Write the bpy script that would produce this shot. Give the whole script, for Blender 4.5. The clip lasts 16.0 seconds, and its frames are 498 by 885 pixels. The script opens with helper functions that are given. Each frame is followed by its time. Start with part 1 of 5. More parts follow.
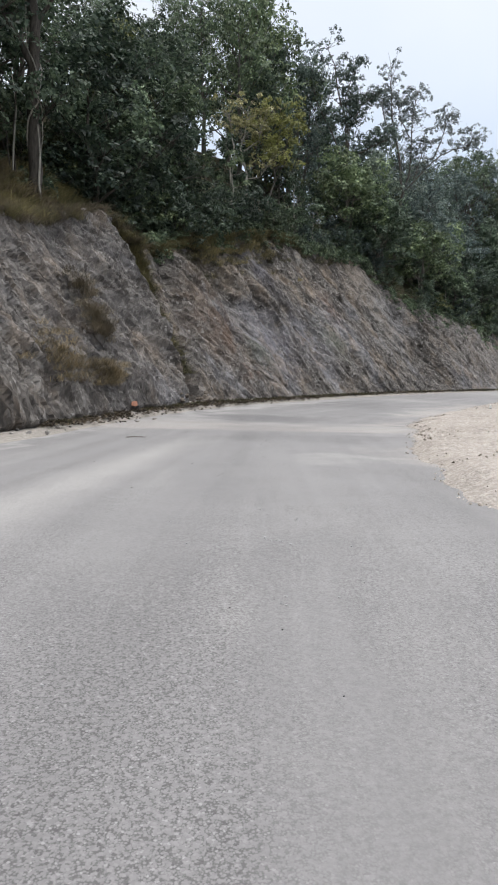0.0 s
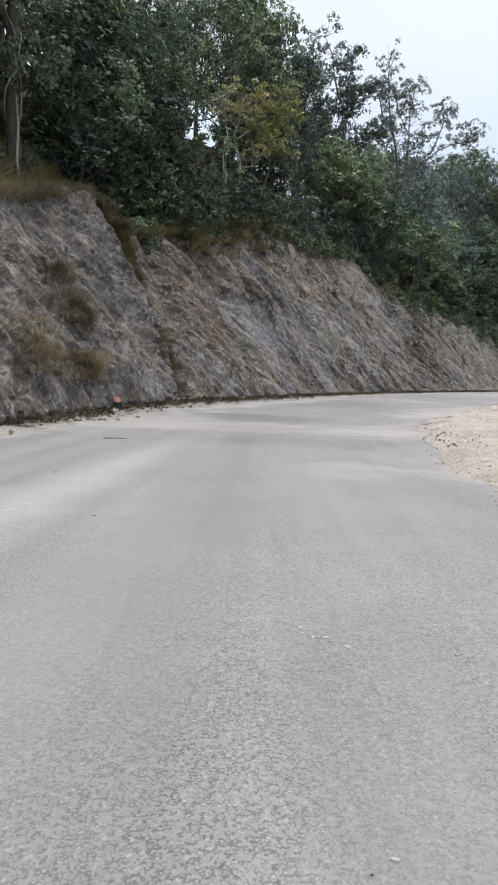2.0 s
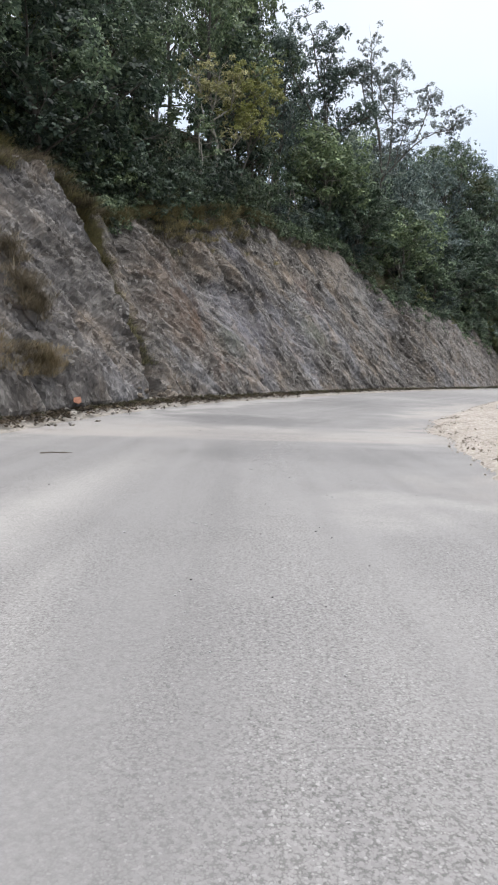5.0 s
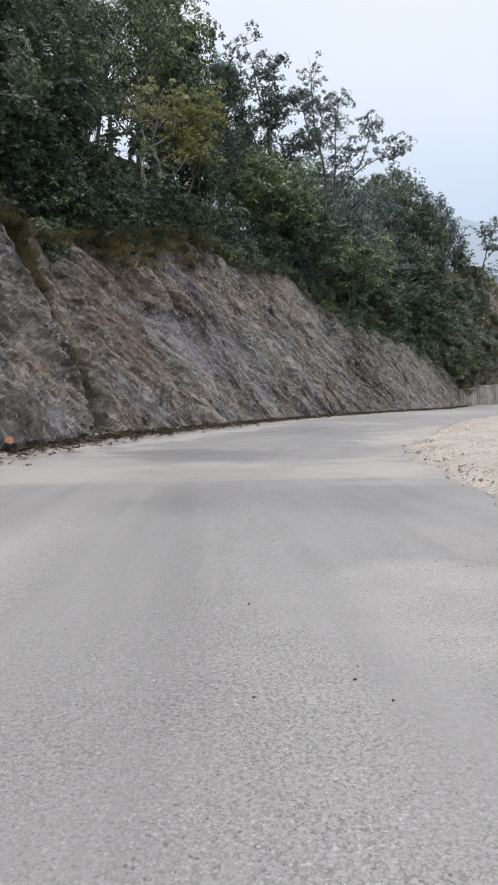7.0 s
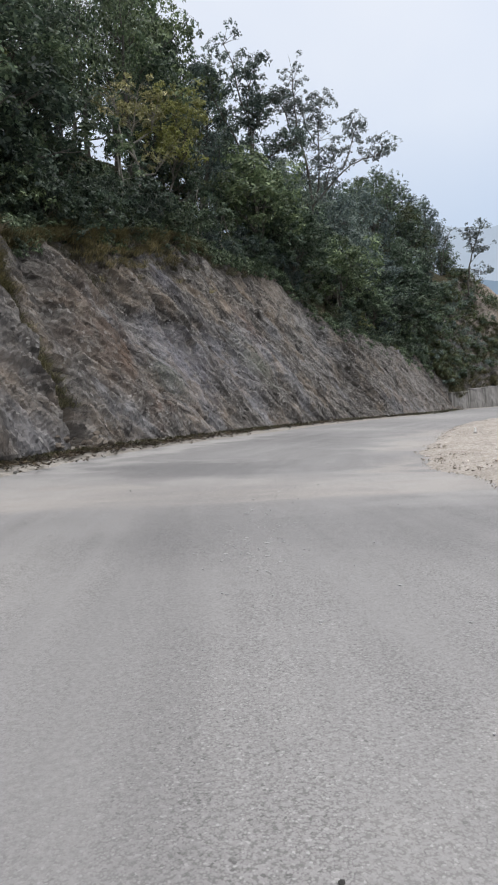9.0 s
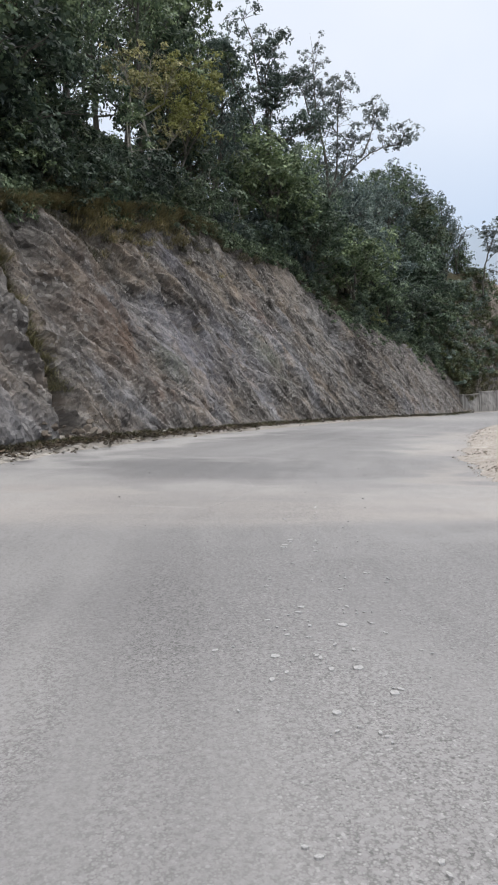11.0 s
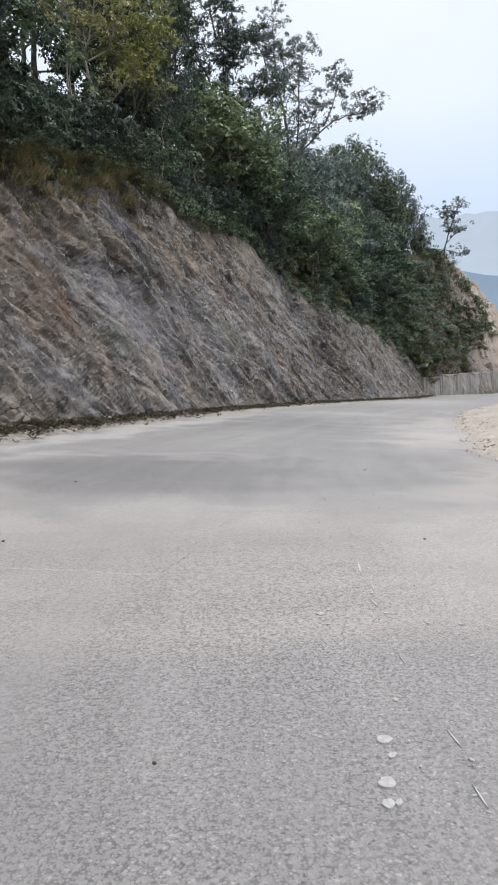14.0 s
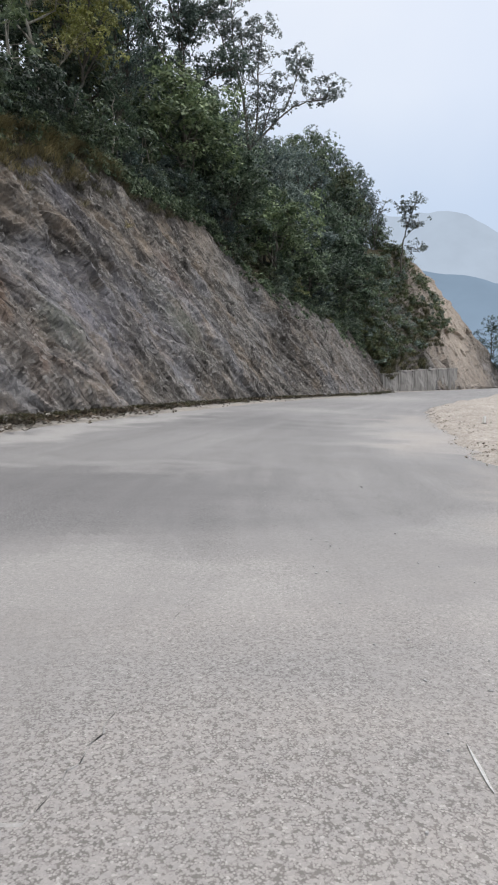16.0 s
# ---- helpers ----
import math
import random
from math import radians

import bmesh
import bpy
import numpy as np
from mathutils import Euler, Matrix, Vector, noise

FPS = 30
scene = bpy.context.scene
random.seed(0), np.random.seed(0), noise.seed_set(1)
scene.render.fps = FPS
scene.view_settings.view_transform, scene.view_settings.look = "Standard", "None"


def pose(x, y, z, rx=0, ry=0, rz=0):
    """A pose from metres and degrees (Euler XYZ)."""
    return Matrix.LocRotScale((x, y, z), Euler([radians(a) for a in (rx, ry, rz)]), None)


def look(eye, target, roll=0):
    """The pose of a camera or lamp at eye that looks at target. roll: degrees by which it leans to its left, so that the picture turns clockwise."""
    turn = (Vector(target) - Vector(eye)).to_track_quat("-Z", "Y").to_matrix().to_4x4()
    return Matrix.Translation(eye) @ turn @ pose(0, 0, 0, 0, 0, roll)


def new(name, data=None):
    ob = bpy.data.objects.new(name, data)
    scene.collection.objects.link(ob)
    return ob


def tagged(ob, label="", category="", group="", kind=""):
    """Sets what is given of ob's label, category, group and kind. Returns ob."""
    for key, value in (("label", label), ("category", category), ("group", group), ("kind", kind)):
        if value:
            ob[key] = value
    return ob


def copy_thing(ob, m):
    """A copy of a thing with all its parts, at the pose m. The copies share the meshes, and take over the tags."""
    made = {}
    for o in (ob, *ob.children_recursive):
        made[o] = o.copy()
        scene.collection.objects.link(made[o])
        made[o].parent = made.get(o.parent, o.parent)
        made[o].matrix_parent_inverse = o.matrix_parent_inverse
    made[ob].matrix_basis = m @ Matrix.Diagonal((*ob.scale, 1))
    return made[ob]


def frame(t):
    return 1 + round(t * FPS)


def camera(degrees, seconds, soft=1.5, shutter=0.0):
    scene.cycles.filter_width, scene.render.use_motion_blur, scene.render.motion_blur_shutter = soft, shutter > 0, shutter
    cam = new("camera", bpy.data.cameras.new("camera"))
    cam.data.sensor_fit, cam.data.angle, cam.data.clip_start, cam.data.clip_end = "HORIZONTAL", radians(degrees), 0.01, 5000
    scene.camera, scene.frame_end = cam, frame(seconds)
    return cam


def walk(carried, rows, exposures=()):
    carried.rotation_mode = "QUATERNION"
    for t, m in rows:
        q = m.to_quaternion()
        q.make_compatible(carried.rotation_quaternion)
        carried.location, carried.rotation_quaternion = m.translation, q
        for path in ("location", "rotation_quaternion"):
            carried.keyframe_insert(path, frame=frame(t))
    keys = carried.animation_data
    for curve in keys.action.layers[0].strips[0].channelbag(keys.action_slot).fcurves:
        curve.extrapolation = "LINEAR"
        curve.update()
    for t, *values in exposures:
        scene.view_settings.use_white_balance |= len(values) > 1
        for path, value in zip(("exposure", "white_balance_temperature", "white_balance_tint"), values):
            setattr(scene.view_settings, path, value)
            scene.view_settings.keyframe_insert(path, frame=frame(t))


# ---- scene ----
cam = camera(43.43, 16.0, soft=2.0)
PATH = [
    (0, (0.0, 0.0, 1.564), (-0.025, 19.938, -0.006), 0.71),
    (0.5, (-0.072, 0.668, 1.554), (0.206, 20.628, 0.316), 0.46),
    (1, (-0.13, 1.366, 1.539), (0.306, 21.298, -0.048), 1.08),
    (1.5, (-0.198, 2.078, 1.523), (0.251, 22.006, -0.12), 1.86),
    (2, (-0.257, 2.769, 1.516), (0.117, 22.699, -0.111), 1.60),
    (2.5, (-0.303, 3.451, 1.519), (0.023, 23.387, -0.054), 1.06),
    (3, (-0.338, 4.198, 1.493), (0.097, 24.15, 0.17), 1.01),
    (3.5, (-0.364, 4.978, 1.495), (0.157, 24.946, 0.484), 0.58),
    (3.7, (-0.416, 5.28, 1.464), (0.309, 25.242, 0.458), 1.55),
    (5.8, (-0.273, 8.353, 1.518), (0.912, 28.22, -0.45), 0.85),
    (6, (-0.28, 8.682, 1.516), (0.773, 28.593, -0.045), 0.30),
    (6.5, (-0.261, 9.479, 1.498), (1.299, 29.406, 0.796), -0.35),
    (7, (-0.253, 10.204, 1.507), (2.187, 30.042, 0.785), -1.12),
    (7.5, (-0.243, 10.953, 1.499), (2.435, 30.759, 0.764), -0.83),
    (8, (-0.236, 11.712, 1.492), (2.604, 31.488, 0.572), -0.72),
    (8.5, (-0.206, 12.507, 1.461), (2.731, 32.288, 1.175), -1.36),
    (9, (-0.171, 13.28, 1.46), (2.694, 33.069, 1.02), -2.55),
    (9.2, (-0.117, 13.618, 1.466), (3.023, 33.361, 0.892), -2.30),
    (11.3, (-0.152, 17.171, 1.44), (2.754, 36.949, 0.81), 0.07),
    (11.5, (-0.139, 17.475, 1.447), (3.136, 37.185, 0.56), 0.42),
    (12, (-0.078, 18.261, 1.464), (3.311, 37.901, -0.208), -0.20),
    (12.5, (-0.028, 19.085, 1.474), (3.706, 38.628, -0.556), 1.81),
    (13, (0.053, 19.906, 1.478), (3.757, 39.514, 0.145), 0.17),
    (13.5, (0.156, 20.72, 1.484), (3.97, 40.325, 0.448), -0.87),
    (14, (0.26, 21.524, 1.49), (4.507, 41.036, 0.369), -0.35),
    (14.5, (0.371, 22.297, 1.501), (5.249, 41.671, 0.572), -0.25),
    (15, (0.523, 23.121, 1.5), (5.539, 42.463, 0.647), -0.53),
    (15.5, (0.634, 23.818, 1.54), (5.913, 43.063, 0.206), -0.56),
    (16, (0.786, 24.591, 1.556), (6.404, 43.743, 0.266), -0.02),
]
EXPOSURE = [(0, 0.1), (0.5, 0.1), (1.5, 0.14), (2, 0.16), (3, 0.2), (3.5, 0.18), (6, 0.3), (6.5, 0.19), (7, 0.04), (7.5, -0.08), (8, -0.17), (8.5, -0.12), (9, -0.08), (11.5, 0.03), (12, 0.06), (12.5, 0.14), (13.5, 0.15), (14.5, 0.1), (15, 0.04), (16, -0.05)]
walk(cam, [(t, look(eye, target, roll)) for t, eye, target, roll in PATH], EXPOSURE)

# ---------------------------------------------------------------- sky and light
world = bpy.data.worlds.new("overcast")
scene.world = world
world.use_nodes = True
wn, wl = world.node_tree.nodes, world.node_tree.links
wn.clear()
w_out = wn.new("ShaderNodeOutputWorld")
w_add = wn.new("ShaderNodeAddShader")
w_clear = wn.new("ShaderNodeBackground")
w_cloud = wn.new("ShaderNodeBackground")
w_sky = wn.new("ShaderNodeTexSky")
w_sky.sky_type, w_sky.sun_disc = "NISHITA", False
w_sky.sun_elevation, w_sky.sun_rotation = radians(71), radians(123)
w_sky.dust_density, w_sky.air_density = 3.0, 1.0
w_clear.inputs["Strength"].default_value = 0.05
w_co = wn.new("ShaderNodeTexCoord")
w_sep = wn.new("ShaderNodeSeparateXYZ")
w_ramp = wn.new("ShaderNodeValToRGB")
w_noise = wn.new("ShaderNodeTexNoise")
w_noise.inputs["Scale"].default_value = 2.2
w_noise.inputs["Detail"].default_value = 4.0
w_mix = wn.new("ShaderNodeMix")
w_mix.data_type, w_mix.blend_type = "RGBA", "MULTIPLY"
w_mix.inputs[0].default_value = 1.0
w_cr = wn.new("ShaderNodeValToRGB")
w_cr.color_ramp.elements[0].position, w_cr.color_ramp.elements[0].color = 0.3, (0.86, 0.90, 0.97, 1)
w_cr.color_ramp.elements[1].position, w_cr.color_ramp.elements[1].color = 0.65, (1, 1, 1, 1)
el = w_ramp.color_ramp.elements
el[0].position, el[0].color = 0.0, (0.42, 0.46, 0.52, 1)
el[1].position, el[1].color = 1.0, (2.2, 2.2, 2.2, 1)
for p, c in ((0.12, (0.43, 0.50, 0.60)), (0.28, (0.53, 0.60, 0.70)), (0.42, (0.72, 0.755, 0.805)), (0.56, (0.80, 0.815, 0.84)), (0.70, (1.7, 1.7, 1.7))):
    e = el.new(p)
    e.color = (*c, 1)
wl.new(w_co.outputs["Generated"], w_sep.inputs[0])
wl.new(w_sep.outputs["Z"], w_ramp.inputs[0])
wl.new(w_co.outputs["Generated"], w_noise.inputs["Vector"])
wl.new(w_noise.outputs[0], w_cr.inputs[0])
wl.new(w_ramp.outputs[0], w_mix.inputs[6])
wl.new(w_cr.outputs[0], w_mix.inputs[7])
wl.new(w_mix.outputs[2], w_cloud.inputs["Color"])
wl.new(w_sky.outputs[0], w_clear.inputs["Color"])
wl.new(w_clear.outputs[0], w_add.inputs[0])
wl.new(w_cloud.outputs[0], w_add.inputs[1])
wl.new(w_add.outputs[0], w_out.inputs[0])

sun = new("sun", bpy.data.lights.new("sun", "SUN"))
sun.data.energy, sun.data.angle, sun.data.color = 0.9, radians(25), (1.0, 0.97, 0.93)
sun.matrix_world = look((17, -11, 60), (0, 0, 0))


# ---------------------------------------------------------------- numbers: noise, ground, base of the slope
def hash3(i, j, k):
    v = (i * 374761393 + j * 668265263 + k * 2147483647 + 1013904223) & 0xFFFFFFFF
    v = ((v ^ (v >> 13)) * 1274126177) & 0xFFFFFFFF
    v = ((v ^ (v >> 16)) * 2246822519) & 0xFFFFFFFF
    return ((v ^ (v >> 15)) & 0xFFFFFF) / float(0xFFFFFF)


def vnoise(x, y, k=0):
    x, y = np.asarray(x, float), np.asarray(y, float)
    i, j = np.floor(x).astype(np.int64), np.floor(y).astype(np.int64)
    u, v = x - i, y - j
    u, v = u * u * (3 - 2 * u), v * v * (3 - 2 * v)
    a, b = hash3(i, j, k), hash3(i + 1, j, k)
    c, d = hash3(i, j + 1, k), hash3(i + 1, j + 1, k)
    return (a + (b - a) * u) * (1 - v) + (c + (d - c) * u) * v - 0.5


def fbm(x, y, octaves=4, k=0, gain=0.5):
    x, y = np.asarray(x, float), np.asarray(y, float)
    total, amp = np.zeros(np.broadcast(x, y).shape), 1.0
    for o in range(octaves):
        total = total + amp * vnoise(x * 2**o + 17.3 * o, y * 2**o - 9.1 * o, k + o)
        amp *= gain
    return total


def smooth(a, b, x):
    t = np.clip((np.asarray(x, float) - a) / (b - a), 0, 1)
    return t * t * (3 - 2 * t)


def ground_z(x, y):
    """The road runs level, then climbs into the bend."""
    x, y = np.asarray(x, float), np.asarray(y, float)
    q = 0.045 * y - 0.02 * x - 1.45 + 0.018 * np.maximum(0, x - 47)
    z = 0.5 * (q + np.sqrt(q * q + 0.09))
    far = smooth(240, 360, np.hypot(x, y))
    return z * (1 - far) - 25 * far


def spline(points, step):
    """A smooth line through points, in even steps: arc lengths and places."""
    p = [np.array(q, float) for q in points]
    p = [2 * p[0] - p[1], *p, 2 * p[-1] - p[-2]]
    out = []
    for i in range(1, len(p) - 2):
        a, b, c, d = p[i - 1 : i + 3]
        for u in np.linspace(0, 1, 60, endpoint=False):
            out.append(0.5 * (2 * b + (c - a) * u + (2 * a - 5 * b + 4 * c - d) * u * u + (3 * b - a - 3 * c + d) * u**3))
    out = np.array(out + [p[-2]])
    s = np.r_[0, np.cumsum(np.linalg.norm(np.diff(out, axis=0), axis=1))]
    g = np.arange(0, s[-1], step)
    return g, np.stack([np.interp(g, s, out[:, k]) for k in range(2)], 1)


BASE = [(-11.5, -30), (-10.6, 0), (-9.8, 18), (-9.1, 28), (-7.5, 36), (-4.3, 44.5), (0.5, 53), (7, 63.5), (16.5, 77.5),
        (28, 92), (46, 113), (55.5, 125), (72, 139.5), (91, 155), (103, 165.5), (116, 176.5), (128, 187), (140, 198), (154, 211)]
BS, BP = spline(BASE, 0.5)
BT = np.gradient(BP, axis=0)
BT /= np.linalg.norm(BT, axis=1)[:, None]


def along(s, n):
    """The place n metres into the hill from the foot of the slope at s."""
    s, n = np.asarray(s, float), np.asarray(n, float)
    x, y = np.interp(s, BS, BP[:, 0]), np.interp(s, BS, BP[:, 1])
    tx, ty = np.interp(s, BS, BT[:, 0]), np.interp(s, BS, BT[:, 1])
    return x - ty * n, y + tx * n


def foot_z(s):
    return ground_z(np.interp(s, BS, BP[:, 0]), np.interp(s, BS, BP[:, 1]))


CREST = np.array([(0, 9), (60, 9.7), (63.5, 10.2), (68, 11.7), (71.5, 12.7), (73.2, 12.7), (74.8, 11.2), (80, 12.6), (86, 14.2), (93, 16.0), (97, 17.2), (102, 18), (112, 17.8),
                  (120, 18.6), (126, 18), (130, 14.2), (136, 12.8), (146, 12), (160, 10.6), (175, 10), (185, 16), (195, 25), (209, 32.5), (221, 32), (232, 29.2), (241, 25.1), (251, 19.6), (261, 14), (272, 9), (285, 5), (320, 2)])
FACE = math.tan(radians(64))


def crest(s):
    return np.interp(s, CREST[:, 0], CREST[:, 1])


def face_tan(s):
    return FACE + (math.tan(radians(70)) - FACE) * smooth(176, 205, s)


def hill(s, n):
    """Height over the foot: steep face up to the crest, then the wooded slope."""
    h, t = crest(s), face_tan(s)
    n1 = h / t
    climb = 0.85 * (1 - smooth(198, 214, s)) - 0.55 * smooth(202, 218, s)
    d = n - n1
    return np.where(n < n1, n * t, h + np.minimum(d, 20) * climb + np.clip(d - 20, 0, 25) * 0.25 * climb)


def hill_place(s, n):
    x, y = along(s, n)
    return float(x), float(y), float(foot_z(s) + hill(s, n))


# ---------------------------------------------------------------- mesh helpers
def grid_mesh(name, x, y, z, uv=None):
    """A sheet from three arrays of one shape."""
    r, c = x.shape
    me = bpy.data.meshes.new(name)
    co = np.stack([x, y, z], -1).reshape(-1, 3)
    i = np.arange(r * c).reshape(r, c)
    quads = np.stack([i[:-1, :-1], i[:-1, 1:], i[1:, 1:], i[1:, :-1]], -1).reshape(-1, 4)
    return fill_mesh(me, co, quads, uv=None if uv is None else np.stack(uv, -1).reshape(-1, 2))


def fill_mesh(me, co, quads, uv=None, flat=False):
    co, quads = np.asarray(co, np.float32), np.asarray(quads, np.int32)
    k = quads.shape[1]
    me.vertices.add(len(co))
    me.vertices.foreach_set("co", co.ravel())
    me.loops.add(quads.size)
    me.loops.foreach_set("vertex_index", quads.ravel())
    me.polygons.add(len(quads))
    me.polygons.foreach_set("loop_start", np.arange(0, quads.size, k, dtype=np.int32))
    me.update(calc_edges=True)
    me.polygons.foreach_set("use_smooth", np.full(len(quads), not flat))
    if uv is not None:
        layer = me.uv_layers.new(name="UVMap")
        layer.data.foreach_set("uv", np.asarray(uv, np.float32)[quads.ravel()].ravel())
    me.validate()
    return me


def thing(name, me, material, label="", category="", kind="", group=""):
    ob = new(name, me)
    if material is not None and not me.materials:
        me.materials.append(material)
    return tagged(ob, label, category, group, kind)


def part(name, me, material, parent, label=""):
    if isinstance(me, bmesh.types.BMesh):
        bm, me = me, bpy.data.meshes.new(name)
        bm.to_mesh(me)
        bm.free()
    if not me.materials:
        me.materials.append(material)
    ob = new(name, me)
    ob.parent = parent
    return tagged(ob, label)


def tube(verts, faces, line, radii, sides=7):
    """Adds a tapered limb along a line to lists of corners and faces."""
    line = [Vector(p) for p in line]
    start = len(verts)
    for i, p in enumerate(line):
        d = (line[min(i + 1, len(line) - 1)] - line[max(i - 1, 0)]).normalized()
        a = d.orthogonal().normalized()
        b = d.cross(a)
        for k in range(sides):
            w = 2 * math.pi * k / sides
            verts.append(p + radii[i] * (math.cos(w) * a + math.sin(w) * b))
    for i in range(len(line) - 1):
        for k in range(sides):
            q = start + i * sides
            faces.append((q + k, q + (k + 1) % sides, q + sides + (k + 1) % sides, q + sides + k))


# ---------------------------------------------------------------- materials
def material(name, rough=0.9, spec=0.3):
    m = bpy.data.materials.new(name)
    m.use_nodes = True
    nt = m.node_tree
    b = nt.nodes["Principled BSDF"]
    b.inputs["Roughness"].default_value = rough
    b.inputs["Specular IOR Level"].default_value = spec
    return m, nt, b


class Nodes:
    """Short names for the nodes of one material."""

    def __init__(self, nt):
        self.n, self.l = nt.nodes, nt.links

    def link(self, a, b):
        self.l.new(a, b)

    def coord(self, which="Object", scale=(1, 1, 1), turn=0.0):
        c, m = self.n.new("ShaderNodeTexCoord"), self.n.new("ShaderNodeMapping")
        m.inputs["Scale"].default_value = scale
        m.inputs["Rotation"].default_value = (0, 0, turn)
        self.link(c.outputs[which], m.inputs["Vector"])
        return m.outputs[0]

    def noise(self, vec, scale, detail=4.0, rough=0.55, distort=0.0):
        t = self.n.new("ShaderNodeTexNoise")
        t.inputs["Scale"].default_value, t.inputs["Detail"].default_value = scale, detail
        t.inputs["Roughness"].default_value, t.inputs["Distortion"].default_value = rough, distort
        self.link(vec, t.inputs["Vector"])
        return t.outputs[0]

    def voronoi(self, vec, scale, feature="F1", out="Distance", rand=1.0):
        t = self.n.new("ShaderNodeTexVoronoi")
        t.feature = feature
        t.inputs["Scale"].default_value = scale
        t.inputs["Randomness"].default_value = rand
        self.link(vec, t.inputs["Vector"])
        return t.outputs[out]

    def ramp(self, fac, *stops):
        r = self.n.new("ShaderNodeValToRGB")
        e = r.color_ramp.elements
        while len(e) < len(stops):
            e.new(0.5)
        for q, (p, c) in zip(e, stops):
            q.position = p
            q.color = (c, c, c, 1) if isinstance(c, (int, float)) else (*c, 1)
        self.link(fac, r.inputs[0])
        return r.outputs[0]

    def mix(self, fac, a, b, mode="MIX"):
        m = self.n.new("ShaderNodeMix")
        m.data_type, m.blend_type = "RGBA", mode
        for sock, v in ((m.inputs[0], fac), (m.inputs[6], a), (m.inputs[7], b)):
            if isinstance(v, (int, float)):
                sock.default_value = v
            elif isinstance(v, tuple):
                sock.default_value = (*v, 1)
            else:
                self.link(v, sock)
        return m.outputs[2]

    def math(self, op, a, b=0.0):
        m = self.n.new("ShaderNodeMath")
        m.operation = op
        for sock, v in ((m.inputs[0], a), (m.inputs[1], b)):
            if isinstance(v, (int, float)):
                sock.default_value = v
            else:
                self.link(v, sock)
        return m.outputs[0]

    def blob(self, vec, centre, size, soft=0.5):
        """1 near a centre, falling to 0 at the given half sizes."""
        m = self.n.new("ShaderNodeMapping")
        m.vector_type = "TEXTURE"
        m.inputs["Location"].default_value = (*centre, 0)
        m.inputs["Scale"].default_value = (*size, 1000)
        self.link(vec, m.inputs["Vector"])
        v = self.n.new("ShaderNodeVectorMath")
        v.operation = "LENGTH"
        self.link(m.outputs[0], v.inputs[0])
        return self.ramp(v.outputs["Value"], (1 - soft, 1.0), (1.0, 0.0))

    def bump(self, height, strength, distance, normal=None):
        b = self.n.new("ShaderNodeBump")
        b.inputs["Strength"].default_value, b.inputs["Distance"].default_value = strength, distance
        self.link(height, b.inputs["Height"])
        if normal is not None:
            self.link(normal, b.inputs["Normal"])
        return b.outputs[0]


